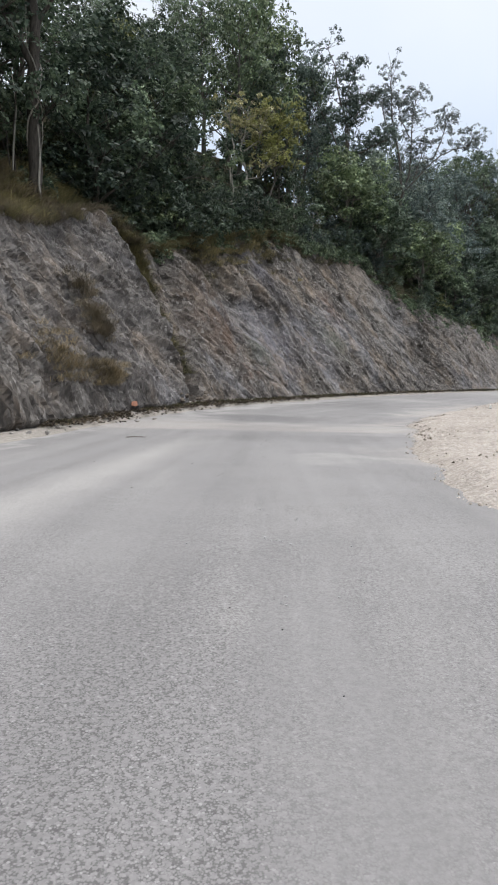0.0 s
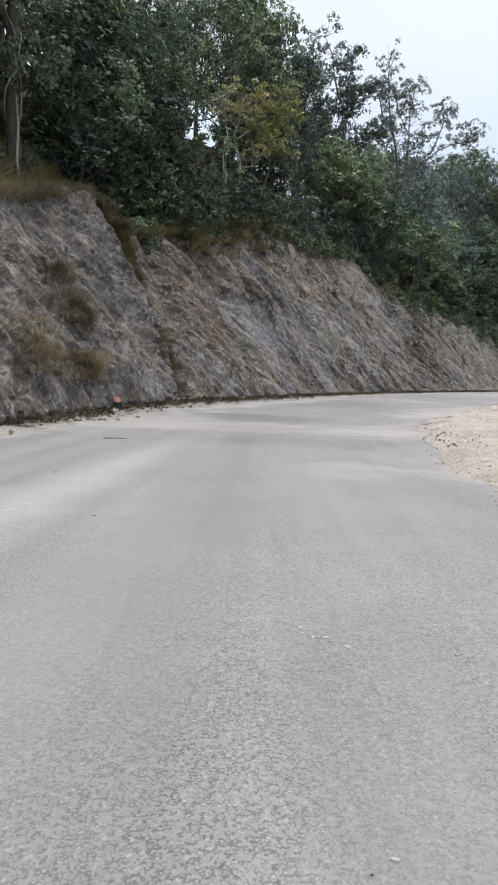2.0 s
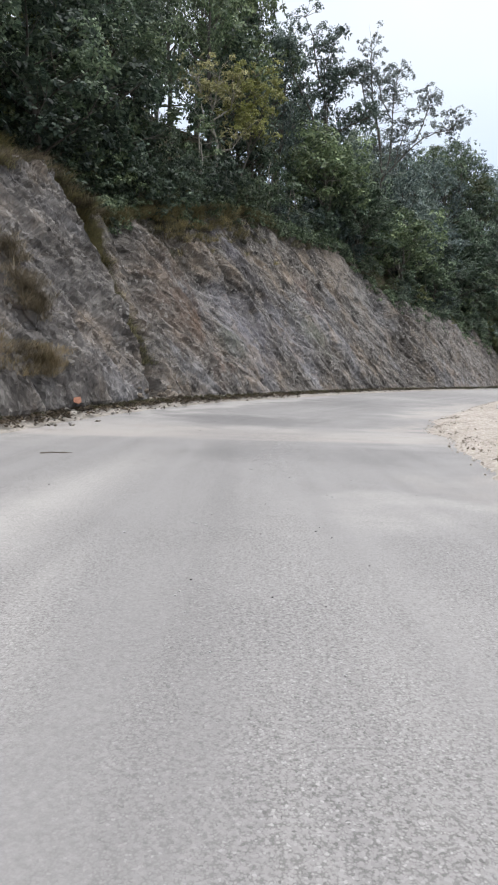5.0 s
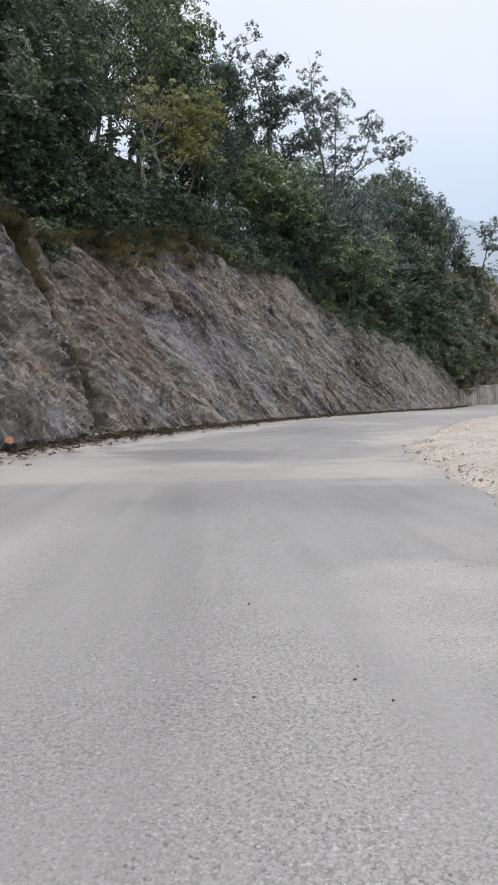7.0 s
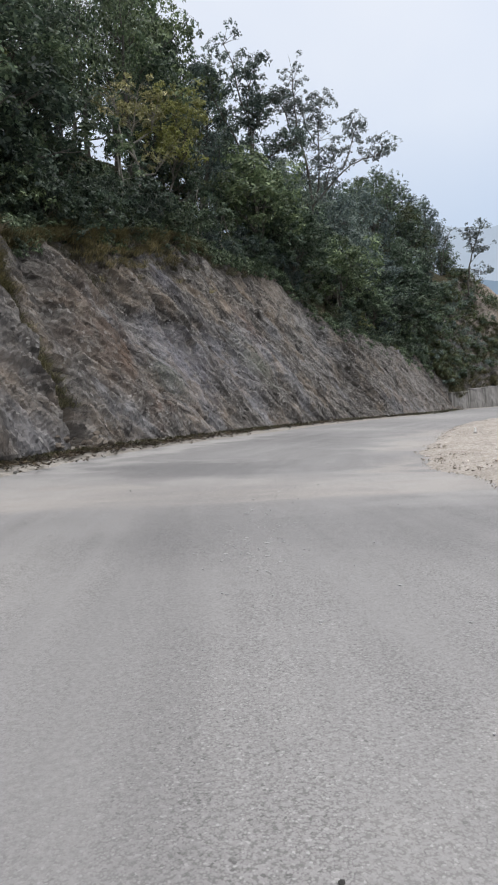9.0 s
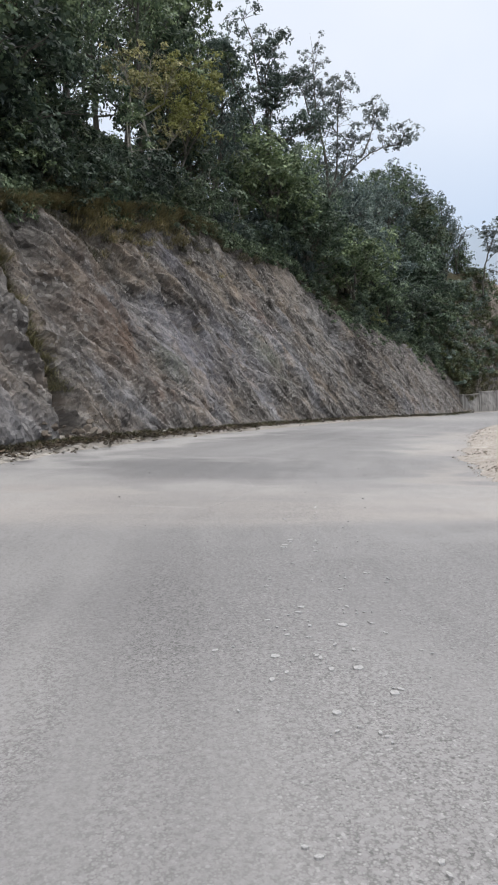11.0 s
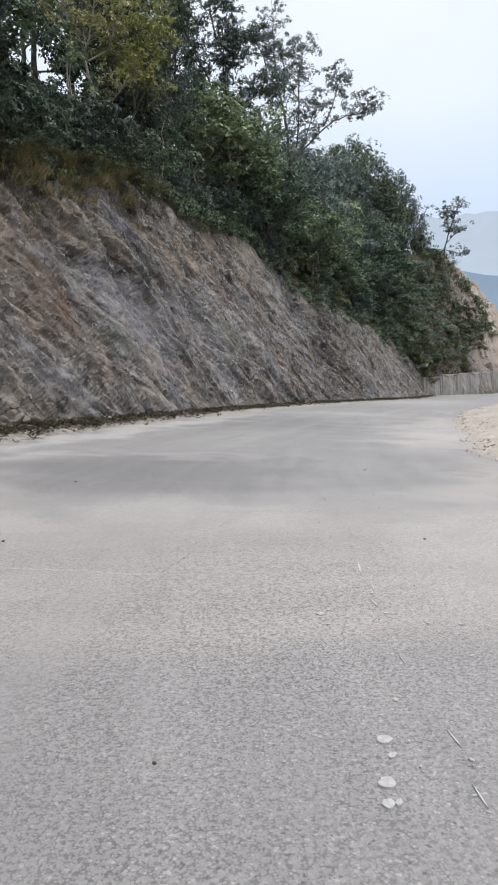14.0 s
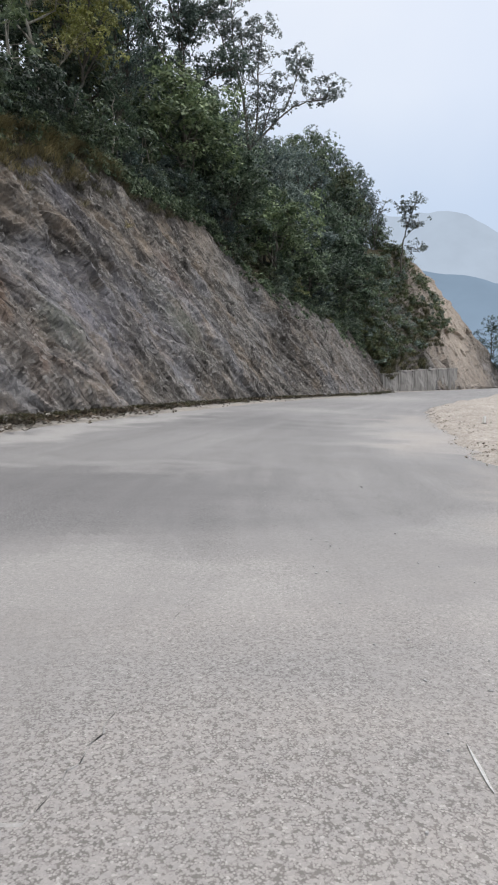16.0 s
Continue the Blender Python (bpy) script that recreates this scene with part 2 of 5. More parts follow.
def asphalt_material():
    m, nt, b = material("dusty_chip_seal", 0.85, 0.35)
    k = Nodes(nt)
    ob = k.coord("Object")
    uv = k.coord("UV")
    # stones in the seal
    nb = k.n.new("ShaderNodeTexNoise")
    nb.inputs["Scale"].default_value, nb.inputs["Detail"].default_value = 55.0, 3
    k.link(ob, nb.inputs["Vector"])
    jig = k.n.new("ShaderNodeVectorMath")
    jig.operation, jig.inputs[1].default_value, jig.inputs[2].default_value = "MULTIPLY_ADD", (0.012, 0.012, 0), (-0.006, -0.006, 0)
    k.link(nb.outputs["Color"], jig.inputs[0])
    rough_co = k.n.new("ShaderNodeVectorMath")
    k.link(ob, rough_co.inputs[0])
    k.link(jig.outputs[0], rough_co.inputs[1])
    rc = rough_co.outputs[0]
    cell = k.voronoi(rc, 84.0, out="Color")
    edge = k.voronoi(rc, 84.0)
    sep = k.n.new("ShaderNodeSeparateColor")
    k.link(cell, sep.inputs[0])
    stone = k.ramp(sep.outputs[0], (0.0, (0.10, 0.097, 0.095)), (0.04, (0.20, 0.195, 0.190)), (0.10, (0.232, 0.226, 0.221)), (0.6, (0.262, 0.255, 0.249)), (0.93, (0.292, 0.284, 0.277)), (1.0, (0.38, 0.37, 0.36)))
    worn = k.ramp(k.noise(ob, 0.7, 5, 0.6), (0.34, 0.15), (0.58, 0.9))
    uv0 = k.coord("UV")
    coarse = k.math("MAXIMUM", k.math("MULTIPLY", worn, 0.55), k.math("MAXIMUM", k.math("MAXIMUM", k.blob(uv0, (5.6, 54), (2.6, 11), 0.7), k.blob(uv0, (7.6, 57.5), (3.0, 4.0), 0.7)), k.math("MULTIPLY", k.blob(uv0, (7.4, 34), (3.2, 7), 0.8), 0.7)))
    # gaps between the stones, open in clusters
    pits = k.ramp(k.noise(ob, 38.0, 3, 0.6), (0.44, 0.0), (0.54, 1.0))
    gap = k.math("MULTIPLY", k.ramp(edge, (0.36, 0.0), (0.60, 1.0)), pits)
    seal = k.mix(k.math("MULTIPLY", gap, k.math("ADD", k.math("MULTIPLY", coarse, 0.72), 0.26)), stone, (0.070, 0.067, 0.065))
    flat = k.mix(k.ramp(k.noise(ob, 26.0, 5, 0.7), (0.35, 0.0), (0.65, 1.0)), (0.222, 0.216, 0.211), (0.276, 0.268, 0.262))
    smoothed = k.math("MAXIMUM", k.ramp(k.noise(k.coord("UV", (0.8, 0.12, 1)), 0.7, 5, 0.6), (0.44, 0.0), (0.64, 0.85)), k.math("MAXIMUM", k.math("MULTIPLY", k.blob(uv0, (6.2, 61.6), (1.9, 3.6), 0.5), 0.75), 0.15))
    base = k.mix(smoothed, seal, flat)
    # wheel tracks and patches
    tone = k.ramp(k.noise(k.coord("UV", (1.1, 0.03, 1)), 1.0, 5, 0.62), (0.3, 0.90), (0.7, 1.09))
    base = k.mix(1.0, base, tone, "MULTIPLY")
    base = k.mix(1.0, base, (0.975, 0.965, 0.965), "MULTIPLY")
    # pale dust
    streak = k.ramp(k.noise(k.coord("UV", (0.8, 0.07, 1)), 1.0, 6, 0.62, 0.4), (0.47, 0.0), (0.70, 0.75))
    patch = k.ramp(k.noise(ob, 0.16, 5, 0.6, 0.3), (0.45, 0.0), (0.66, 0.8))
    dust = k.math("MULTIPLY", streak, patch)
    nz = k.n.new("ShaderNodeTexNoise")
    nz.inputs["Scale"].default_value, nz.inputs["Detail"].default_value = 0.35, 5
    k.link(uv, nz.inputs["Vector"])
    sub = k.n.new("ShaderNodeVectorMath")
    sub.operation, sub.inputs[1].default_value = "MULTIPLY_ADD", (9.0, 7.0, 0)
    sub.inputs[2].default_value = (-4.5, -3.5, 0)
    k.link(nz.outputs["Color"], sub.inputs[0])
    addv = k.n.new("ShaderNodeVectorMath")
    k.link(uv, addv.inputs[0])
    k.link(sub.outputs[0], addv.inputs[1])
    wv = addv.outputs[0]
    for c, size, amount in TAR:
        base = k.mix(k.math("MULTIPLY", k.blob(wv, c, size, 0.6), amount), base, k.mix(1.0, base, (0.72, 0.72, 0.73), "MULTIPLY"))
    for c, size, amount in DUST:
        dust = k.math("MAXIMUM", dust, k.math("MULTIPLY", k.blob(wv, c, size, 0.75), amount))
    # a long pale arc by the inner edge, and a band washed across the road
    ax = k.n.new("ShaderNodeSeparateXYZ")
    k.link(uv, ax.inputs[0])
    au, av = ax.outputs[0], k.math("ADD", ax.outputs[1], k.math("MULTIPLY", k.noise(ob, 0.9, 5, 0.65), 0.9))
    arc = k.math("ABSOLUTE", k.math("SUBTRACT", k.math("ADD", au, k.math("MULTIPLY", k.noise(uv, 0.5, 4), 0.5)), k.math("ADD", 2.85, k.math("MULTIPLY", av, 0.045))))
    arc = k.math("MULTIPLY", k.ramp(arc, (0.1, 0.85), (1.0, 0.0)), k.math("MULTIPLY", k.ramp(k.math("DIVIDE", av, 100.0), (0.24, 0.0), (0.34, 1.0)), k.ramp(k.math("DIVIDE", av, 100.0), (0.46, 1.0), (0.56, 0.0))))
    band = k.math("MULTIPLY", k.ramp(k.math("DIVIDE", av, 100.0), (0.5635, 0.0), (0.572, 1.0)), k.ramp(k.math("DIVIDE", av, 100.0), (0.575, 1.0), (0.65, 0.0)))
    band = k.math("MULTIPLY", band, k.ramp(k.noise(k.coord("UV", (0.25, 0.6, 1)), 1.0, 5, 0.6), (0.32, 0.3), (0.6, 0.8)))
    dust = k.math("MAXIMUM", dust, arc)
    for c, size, amount in SHOULDER:
        band = k.math("MAXIMUM", band, k.math("MULTIPLY", k.blob(wv, c, size, 0.7), amount))
    grain = k.ramp(k.noise(ob, 22.0, 4, 0.7), (0.3, 0.62), (0.6, 1.0))
    dusty = k.mix(k.noise(ob, 3.0, 4), (0.335, 0.321, 0.306), (0.40, 0.384, 0.366))
    beige = k.mix(k.noise(ob, 2.0, 5, 0.65), (0.335, 0.303, 0.276), (0.41, 0.375, 0.345))
    beige = k.mix(1.0, beige, k.mix(0.5, (1.0, 1.0, 1.0), k.mix(1.0, seal, (4.1, 4.2, 4.3), "MULTIPLY")), "MULTIPLY")
    dusty = k.mix(1.0, dusty, k.mix(0.6, (1.0, 1.0, 1.0), k.mix(1.0, seal, (4.1, 4.2, 4.3), "MULTIPLY")), "MULTIPLY")
    base = k.mix(k.math("MULTIPLY", dust, grain), base, dusty)
    base = k.mix(k.math("MULTIPLY", band, grain), base, beige)
    k.link(base, b.inputs["Base Color"])
    h = k.math("ADD", k.math("MULTIPLY", edge, -0.8), k.noise(ob, 30.0, 4, 0.7))
    k.link(k.bump(h, 0.4, 0.005, k.bump(k.noise(ob, 2.0, 5), 0.3, 0.03)), b.inputs["Normal"])
    return m


def rock_material():
    m, nt, b = material("layered_shale", 0.92, 0.2)
    k = Nodes(nt)
    uv = k.coord("UV")
    ob = k.coord("Object")
    nz = k.n.new("ShaderNodeTexNoise")
    nz.inputs["Scale"].default_value, nz.inputs["Detail"].default_value = 0.9, 5
    k.link(uv, nz.inputs["Vector"])
    push = k.n.new("ShaderNodeVectorMath")
    push.operation, push.inputs[1].default_value, push.inputs[2].default_value = "MULTIPLY_ADD", (0.22, 0.22, 0), (-0.11, -0.11, 0)
    k.link(nz.outputs["Color"], push.inputs[0])
    bent = k.n.new("ShaderNodeVectorMath")
    k.link(uv, bent.inputs[0])
    k.link(push.outputs[0], bent.inputs[1])

    def cells(sx, sy, feature="F1", out="Color"):
        mp = k.n.new("ShaderNodeMapping")
        mp.inputs["Scale"].default_value = (sx, sy, 1)
        k.link(bent.outputs[0], mp.inputs["Vector"])
        v = k.voronoi(mp.outputs[0], 1.0, feature, out)
        if out != "Color":
            return v
        sp = k.n.new("ShaderNodeSeparateColor")
        k.link(v, sp.inputs[0])
        return sp.outputs[0]

    big, mid, small, tiny = cells(0.5, 0.11), cells(1.9, 0.55), cells(4.0, 2.0), cells(8.0, 5.0)
    a = k.noise(k.coord("UV", (1.3, 0.42, 1)), 1.3, 9, 0.72, 0.5)
    tone = k.math("ADD", k.math("MULTIPLY", a, 0.66), k.math("ADD", k.math("MULTIPLY", mid, 0.14), k.math("ADD", k.math("MULTIPLY", small, 0.19), k.math("ADD", k.math("MULTIPLY", tiny, 0.19), k.math("MULTIPLY", big, 0.10)))))
    col = k.ramp(tone, (0.34, (0.028, 0.025, 0.022)), (0.52, (0.073, 0.065, 0.058)), (0.70, (0.138, 0.125, 0.112)), (0.92, (0.295, 0.273, 0.247)))
    hue = k.noise(k.coord("UV", (0.16, 0.08, 1)), 1.0, 5, 0.6)
    col = k.mix(k.ramp(hue, (0.52, 0.0), (0.64, 0.5)), col, k.mix(tone, (0.07, 0.068, 0.074), (0.35, 0.345, 0.36)))
    col = k.mix(k.ramp(k.noise(k.coord("UV", (0.24, 0.13, 1)), 1.3, 6, 0.66), (0.50, 0.0), (0.66, 0.7)), col, k.mix(tone, (0.085, 0.062, 0.044), (0.36, 0.285, 0.215)))
    col = k.mix(1.0, col, k.ramp(k.noise(uv, 0.9, 8, 0.76), (0.36, 0.66), (0.64, 1.28)), "MULTIPLY")
    # pale fragments and dark pits
    bits = k.noise(k.coord("UV", (1.0, 0.55, 1)), 5.5, 5, 0.72)
    col = k.mix(k.ramp(bits, (0.60, 0.0), (0.72, 0.38)), col, (0.33, 0.312, 0.29))
    col = k.mix(k.ramp(bits, (0.30, 0.65), (0.40, 0.0)), col, (0.045, 0.040, 0.036))
    for c, size, tint, amount in STAINS:
        w = k.math("MULTIPLY", k.blob(uv, c, size, 0.8), amount)
        w = k.math("MULTIPLY", w, k.ramp(k.noise(uv, 0.7, 5, 0.65), (0.38, 0.1 if size[0] < 30 else 0.9), (0.55, 1.0)))
        col = k.mix(w, col, k.mix(1.0, tint, k.ramp(tone, (0.25, 0.45 if size[0] < 30 else 0.72), (0.75, 1.45 if size[0] < 30 else 1.22)), "MULTIPLY"))
    seam = k.math("MULTIPLY", k.ramp(cells(0.5, 0.07, "DISTANCE_TO_EDGE", "Distance"), (0.0, 0.8), (0.04, 0.0)), k.ramp(k.noise(uv, 0.45, 4, 0.6), (0.46, 0.0), (0.56, 1.0)))
    col = k.mix(seam, col, (0.040, 0.035, 0.031))
    chip = k.math("MULTIPLY", k.ramp(tiny, (0.88, 0.0), (0.96, 1.0)), k.ramp(k.noise(uv, 0.5, 3), (0.42, 0.0), (0.58, 0.55)))
    col = k.mix(chip, col, (0.32, 0.303, 0.28))
    k.link(col, b.inputs["Base Color"])
    f = k.math("ADD", k.math("MULTIPLY", mid, 0.5), k.math("ADD", k.math("MULTIPLY", small, 0.45), k.math("ADD", k.math("MULTIPLY", tiny, 0.30), k.math("MULTIPLY", k.noise(uv, 3.0, 8, 0.75), 0.35))))
    f = k.math("SUBTRACT", f, k.math("MULTIPLY", seam, 0.6))
    k.link(k.bump(f, 1.0, 0.12), b.inputs["Normal"])
    return m


def soil_material(name, dark, mid, pale, scale=1.0, lump=0.05):
    m, nt, b = material(name, 0.95, 0.15)
    k = Nodes(nt)
    ob = k.coord("Object")
    n1 = k.noise(ob, 0.35 * scale, 6, 0.6)
    n2 = k.noise(ob, 6.0 * scale, 6, 0.7)
    col = k.ramp(n1, (0.3, dark), (0.5, mid), (0.7, pale))
    cell = k.voronoi(ob, 17.0 * scale, out="Color")
    sp = k.n.new("ShaderNodeSeparateColor")
    k.link(cell, sp.inputs[0])
    col = k.mix(0.6, col, k.mix(sp.outputs[0], dark, pale))
    col = k.mix(1.0, col, k.ramp(n2, (0.3, 0.72), (0.65, 1.15)), "MULTIPLY")
    k.link(col, b.inputs["Base Color"])
    h = k.math("ADD", n2, k.math("MULTIPLY", k.voronoi(ob, 17.0 * scale), -0.7))
    k.link(k.bump(h, 0.8, lump), b.inputs["Normal"])
    return m


def leaf_material(name, dark, mid, light, single=False):
    m, nt, b = material(name, 0.5, 0.3)
    k = Nodes(nt)
    g = k.n.new("ShaderNodeNewGeometry")
    o = k.n.new("ShaderNodeObjectInfo")
    col = k.ramp(g.outputs["Random Per Island"], (0.0, dark), (0.55, mid), (1.0, light))
    if not single:
        col = k.mix(1.0, col, k.ramp(o.outputs["Random"], (0.0, (0.55, 0.60, 0.62)), (0.35, (0.80, 0.84, 0.86)), (0.7, (1.05, 1.06, 0.97)), (1.0, (1.40, 1.36, 1.08))), "MULTIPLY")
    patch = k.ramp(k.noise(k.coord("Object"), 0.42, 4), (0.38, 0.55), (0.62, 1.45))
    col = k.mix(1.0, col, patch, "MULTIPLY")
    k.link(col, b.inputs["Base Color"])
    t = k.n.new("ShaderNodeBsdfTranslucent")
    k.link(col, t.inputs["Color"])
    s = k.n.new("ShaderNodeMixShader")
    s.inputs[0].default_value = 0.30
    k.link(b.outputs[0], s.inputs[1])
    k.link(t.outputs[0], s.inputs[2])
    k.link(s.outputs[0], nt.nodes["Material Output"].inputs[0])
    return m


def bark_material(name, dark, pale):
    m, nt, b = material(name, 0.9, 0.2)
    k = Nodes(nt)
    ob = k.coord("Object", (3, 3, 0.7))
    n = k.noise(ob, 2.5, 6, 0.7)
    k.link(k.ramp(n, (0.3, dark), (0.7, pale)), b.inputs["Base Color"])
    k.link(k.bump(n, 0.7, 0.06), b.inputs["Normal"])
    return m


def concrete_material():
    m, nt, b = material("stained_concrete", 0.9, 0.25)
    k = Nodes(nt)
    ob = k.coord("Object")
    col = k.ramp(k.noise(ob, 0.35, 6, 0.65), (0.3, (0.21, 0.195, 0.177)), (0.7, (0.37, 0.345, 0.315)))
    run = k.noise(k.coord("Object", (0.22, 0.22, 0.07)), 1.6, 6, 0.7, 0.8)
    col = k.mix(k.ramp(run, (0.44, 0.0), (0.60, 0.8)), col, (0.085, 0.078, 0.070))
    k.link(col, b.inputs["Base Color"])
    k.link(k.bump(k.noise(ob, 5.0, 6, 0.7), 0.5, 0.04), b.inputs["Normal"])
    return m


def plain_material(name, col, rough=0.7, vary=0.15, scale=8.0):
    m, nt, b = material(name, rough, 0.3)
    k = Nodes(nt)
    n = k.noise(k.coord("Object"), scale, 5, 0.65)
    lo, hi = tuple(c * (1 - vary) for c in col), tuple(min(1, c * (1 + vary)) for c in col)
    k.link(k.ramp(n, (0.3, lo), (0.7, hi)), b.inputs["Base Color"])
    k.link(k.bump(n, 0.3, 0.01), b.inputs["Normal"])
    return m


def stone_material(name="broken_stone", lo=(0.13, 0.122, 0.115), mid=(0.26, 0.243, 0.225), hi=(0.44, 0.41, 0.365)):
    m, nt, b = material(name, 0.92, 0.2)
    k = Nodes(nt)
    g = k.n.new("ShaderNodeNewGeometry")
    o = k.n.new("ShaderNodeObjectInfo")
    r = k.math("FRACT", k.math("ADD", g.outputs["Random Per Island"], o.outputs["Random"]))
    col = k.ramp(r, (0.0, lo), (0.5, mid), (1.0, hi))
    col = k.mix(1.0, col, k.ramp(k.noise(k.coord("Object"), 7.0, 5, 0.7), (0.3, 0.75), (0.7, 1.2)), "MULTIPLY")
    k.link(col, b.inputs["Base Color"])
    k.link(k.bump(k.noise(k.coord("Object"), 14.0, 5, 0.7), 0.5, 0.03), b.inputs["Normal"])
    return m


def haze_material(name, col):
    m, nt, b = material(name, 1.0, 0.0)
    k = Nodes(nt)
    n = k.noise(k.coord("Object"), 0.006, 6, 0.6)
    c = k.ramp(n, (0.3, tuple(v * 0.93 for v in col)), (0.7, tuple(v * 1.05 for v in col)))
    # the air's haze is put in as an emission colour
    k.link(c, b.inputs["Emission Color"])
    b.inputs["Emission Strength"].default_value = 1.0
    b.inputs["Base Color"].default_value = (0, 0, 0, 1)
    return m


# across (from the left edge), along: pale dust lying on the road
# and darker, tarry stretches
TAR = [((6.0, 68), (4.5, 6), 0.9), ((9, 53), (5, 3), 0.5), ((5, 88), (4, 8), 0.7), ((8, 33), (3, 9), 0.4)]
DUST = [((9.7, 45.3), (2.0, 1.2), 0.6), ((6.9, 61.9), (1.6, 2.2), 0.55), ((1.6, 60), (3.6, 7), 0.8),
        ((0.7, 78), (1.9, 26), 1.0), ((12.0, 60), (1.8, 8), 0.7), ((5.5, 71.5), (4.0, 1.3), 0.45), ((12.0, 84), (2.8, 12), 0.7), ((6.0, 101), (6, 5), 0.6), ((4, 140), (8, 25), 0.7), ((0.1, 52), (0.9, 16), 0.75)]
# beige dust spilt from the gravel
SHOULDER = [((12.9, 82), (2.4, 7), 0.8), ((11.6, 46), (1.6, 3), 0.6), ((12.5, 95), (2.5, 9), 0.7), ((13, 66), (1.2, 9), 0.6), ((4.4, 60.5), (1.9, 2.6), 0.6)]
# stains on the rock, in its own bedding coordinates
STAINS = [((46, 47), (10, 17), (0.107, 0.099, 0.095), 0.7), ((56.5, 60.5), (5.5, 5), (0.103, 0.076, 0.060), 0.8), ((62, 59.5), (4, 3.5), (0.090, 0.073, 0.053), 0.75),
          ((56.1, 62.3), (2.2, 1.6), (0.116, 0.079, 0.057), 0.7), ((54.4, 64.8), (2.4, 1.3), (0.133, 0.093, 0.073), 0.65), ((61.5, 68.8), (4.5, 5.5), (0.114, 0.110, 0.124), 0.75),
          ((69.2, 66.0), (2.4, 5.0), (0.101, 0.096, 0.107), 0.75), ((58.0, 66.5), (1.6, 2.6), (0.112, 0.119, 0.093), 0.6), ((70.1, 78.6), (2.2, 5), (0.159, 0.163, 0.129), 0.6),
          ((51.6, 61.5), (1.6, 4.5), (0.172, 0.170, 0.176), 0.6), ((88, 84), (7, 5), (0.245, 0.202, 0.163), 0.75), ((75.1, 78.4), (3, 3), (0.172, 0.120, 0.096), 0.6),
          ((67.3, 74.5), (4, 6), (0.146, 0.143, 0.155), 0.7), ((51.6, 55.4), (2.0, 3.2), (0.142, 0.107, 0.073), 0.7), ((86, 90), (9, 9), (0.202, 0.191, 0.176), 0.5), ((100, 116), (13, 26), (0.225, 0.205, 0.187), 0.6), ((48.5, 57.5), (1.5, 1.3), (0.150, 0.122, 0.080), 0.7), ((50.4, 55.6), (1.5, 1.3), (0.140, 0.118, 0.078), 0.7), ((52.3, 53.7), (1.5, 1.3), (0.130, 0.112, 0.074), 0.7), ((54, 52), (1.6, 1.4), (0.120, 0.108, 0.068), 0.7),
          ((160, 172), (34, 34), (0.40, 0.335, 0.275), 1.0)]
M_ROAD = asphalt_material()
M_ROCK = rock_material()
M_VERGE = soil_material("dusty_verge", (0.19, 0.168, 0.140), (0.34, 0.312, 0.275), (0.46, 0.430, 0.388))
M_GRAVEL = soil_material("pale_gravel", (0.30, 0.264, 0.228), (0.40, 0.358, 0.315), (0.48, 0.435, 0.390))
M_HILL = soil_material("leaf_litter", (0.035, 0.032, 0.02), (0.06, 0.055, 0.032), (0.10, 0.085, 0.05), 0.5, 0.1)
M_GROUND = soil_material("grassy_soil", (0.05, 0.055, 0.03), (0.09, 0.09, 0.05), (0.15, 0.13, 0.085), 0.3)
M_STONE = stone_material()
M_STONE_PALE = stone_material("pale_gravel_stone", (0.33, 0.295, 0.25), (0.50, 0.45, 0.39), (0.66, 0.61, 0.545))
M_CONCRETE = concrete_material()
M_LEAF = leaf_material("broad_leaves", (0.050, 0.074, 0.049), (0.095, 0.132, 0.084), (0.215, 0.265, 0.175))
M_LEAF_DARK = leaf_material("dark_leaves", (0.050, 0.072, 0.064), (0.094, 0.126, 0.108), (0.205, 0.250, 0.212))
M_LEAF_OLIVE = leaf_material("olive_leaves", (0.058, 0.070, 0.034), (0.105, 0.122, 0.058), (0.21, 0.22, 0.11))
M_LEAF_YELLOW = leaf_material("yellowing_leaves", (0.17, 0.165, 0.065), (0.30, 0.285, 0.125), (0.50, 0.47, 0.27), True)
M_LEAF_SOFT = leaf_material("yellow_green_leaves", (0.150, 0.165, 0.045), (0.26, 0.268, 0.085), (0.40, 0.40, 0.16), True)
# darker copy of the green leaves; the wood's shade put into the colour
M_LEAF_SHADE = leaf_material("shade_toned_leaves", (0.030, 0.046, 0.034), (0.062, 0.088, 0.061), (0.150, 0.186, 0.126))
# distance haze put into the leaf colour as a paler blue
M_LEAF_HAZE = leaf_material("haze_tinted_leaves", (0.076, 0.106, 0.103), (0.135, 0.176, 0.165), (0.27, 0.32, 0.29))
# paled to grey-green: haze over the slender trees put into the colour
M_LEAF_GREY_HAZE = leaf_material("hazed_grey_green_leaves", (0.10, 0.122, 0.118), (0.165, 0.190, 0.180), (0.30, 0.33, 0.31), True)
M_BARK = bark_material("grey_bark", (0.05, 0.045, 0.038), (0.17, 0.155, 0.135))
M_BARK_DARK = bark_material("dark_bark", (0.03, 0.026, 0.022), (0.10, 0.088, 0.075))
M_BARK_PALE = bark_material("pale_bark", (0.16, 0.145, 0.12), (0.38, 0.36, 0.31))
M_WHITE = plain_material("white_paint", (0.78, 0.77, 0.74), 0.6)
M_DARK = plain_material("dark_tar", (0.04, 0.038, 0.036), 0.8)
M_TWIG = plain_material("dry_twig", (0.12, 0.10, 0.08), 0.9)
M_ORANGE = plain_material("orange_paint", (0.42, 0.20, 0.13), 0.85, 0.3, 14)
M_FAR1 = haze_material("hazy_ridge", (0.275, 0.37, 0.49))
M_FAR2 = haze_material("paler_haze_ridge", (0.49, 0.575, 0.69))

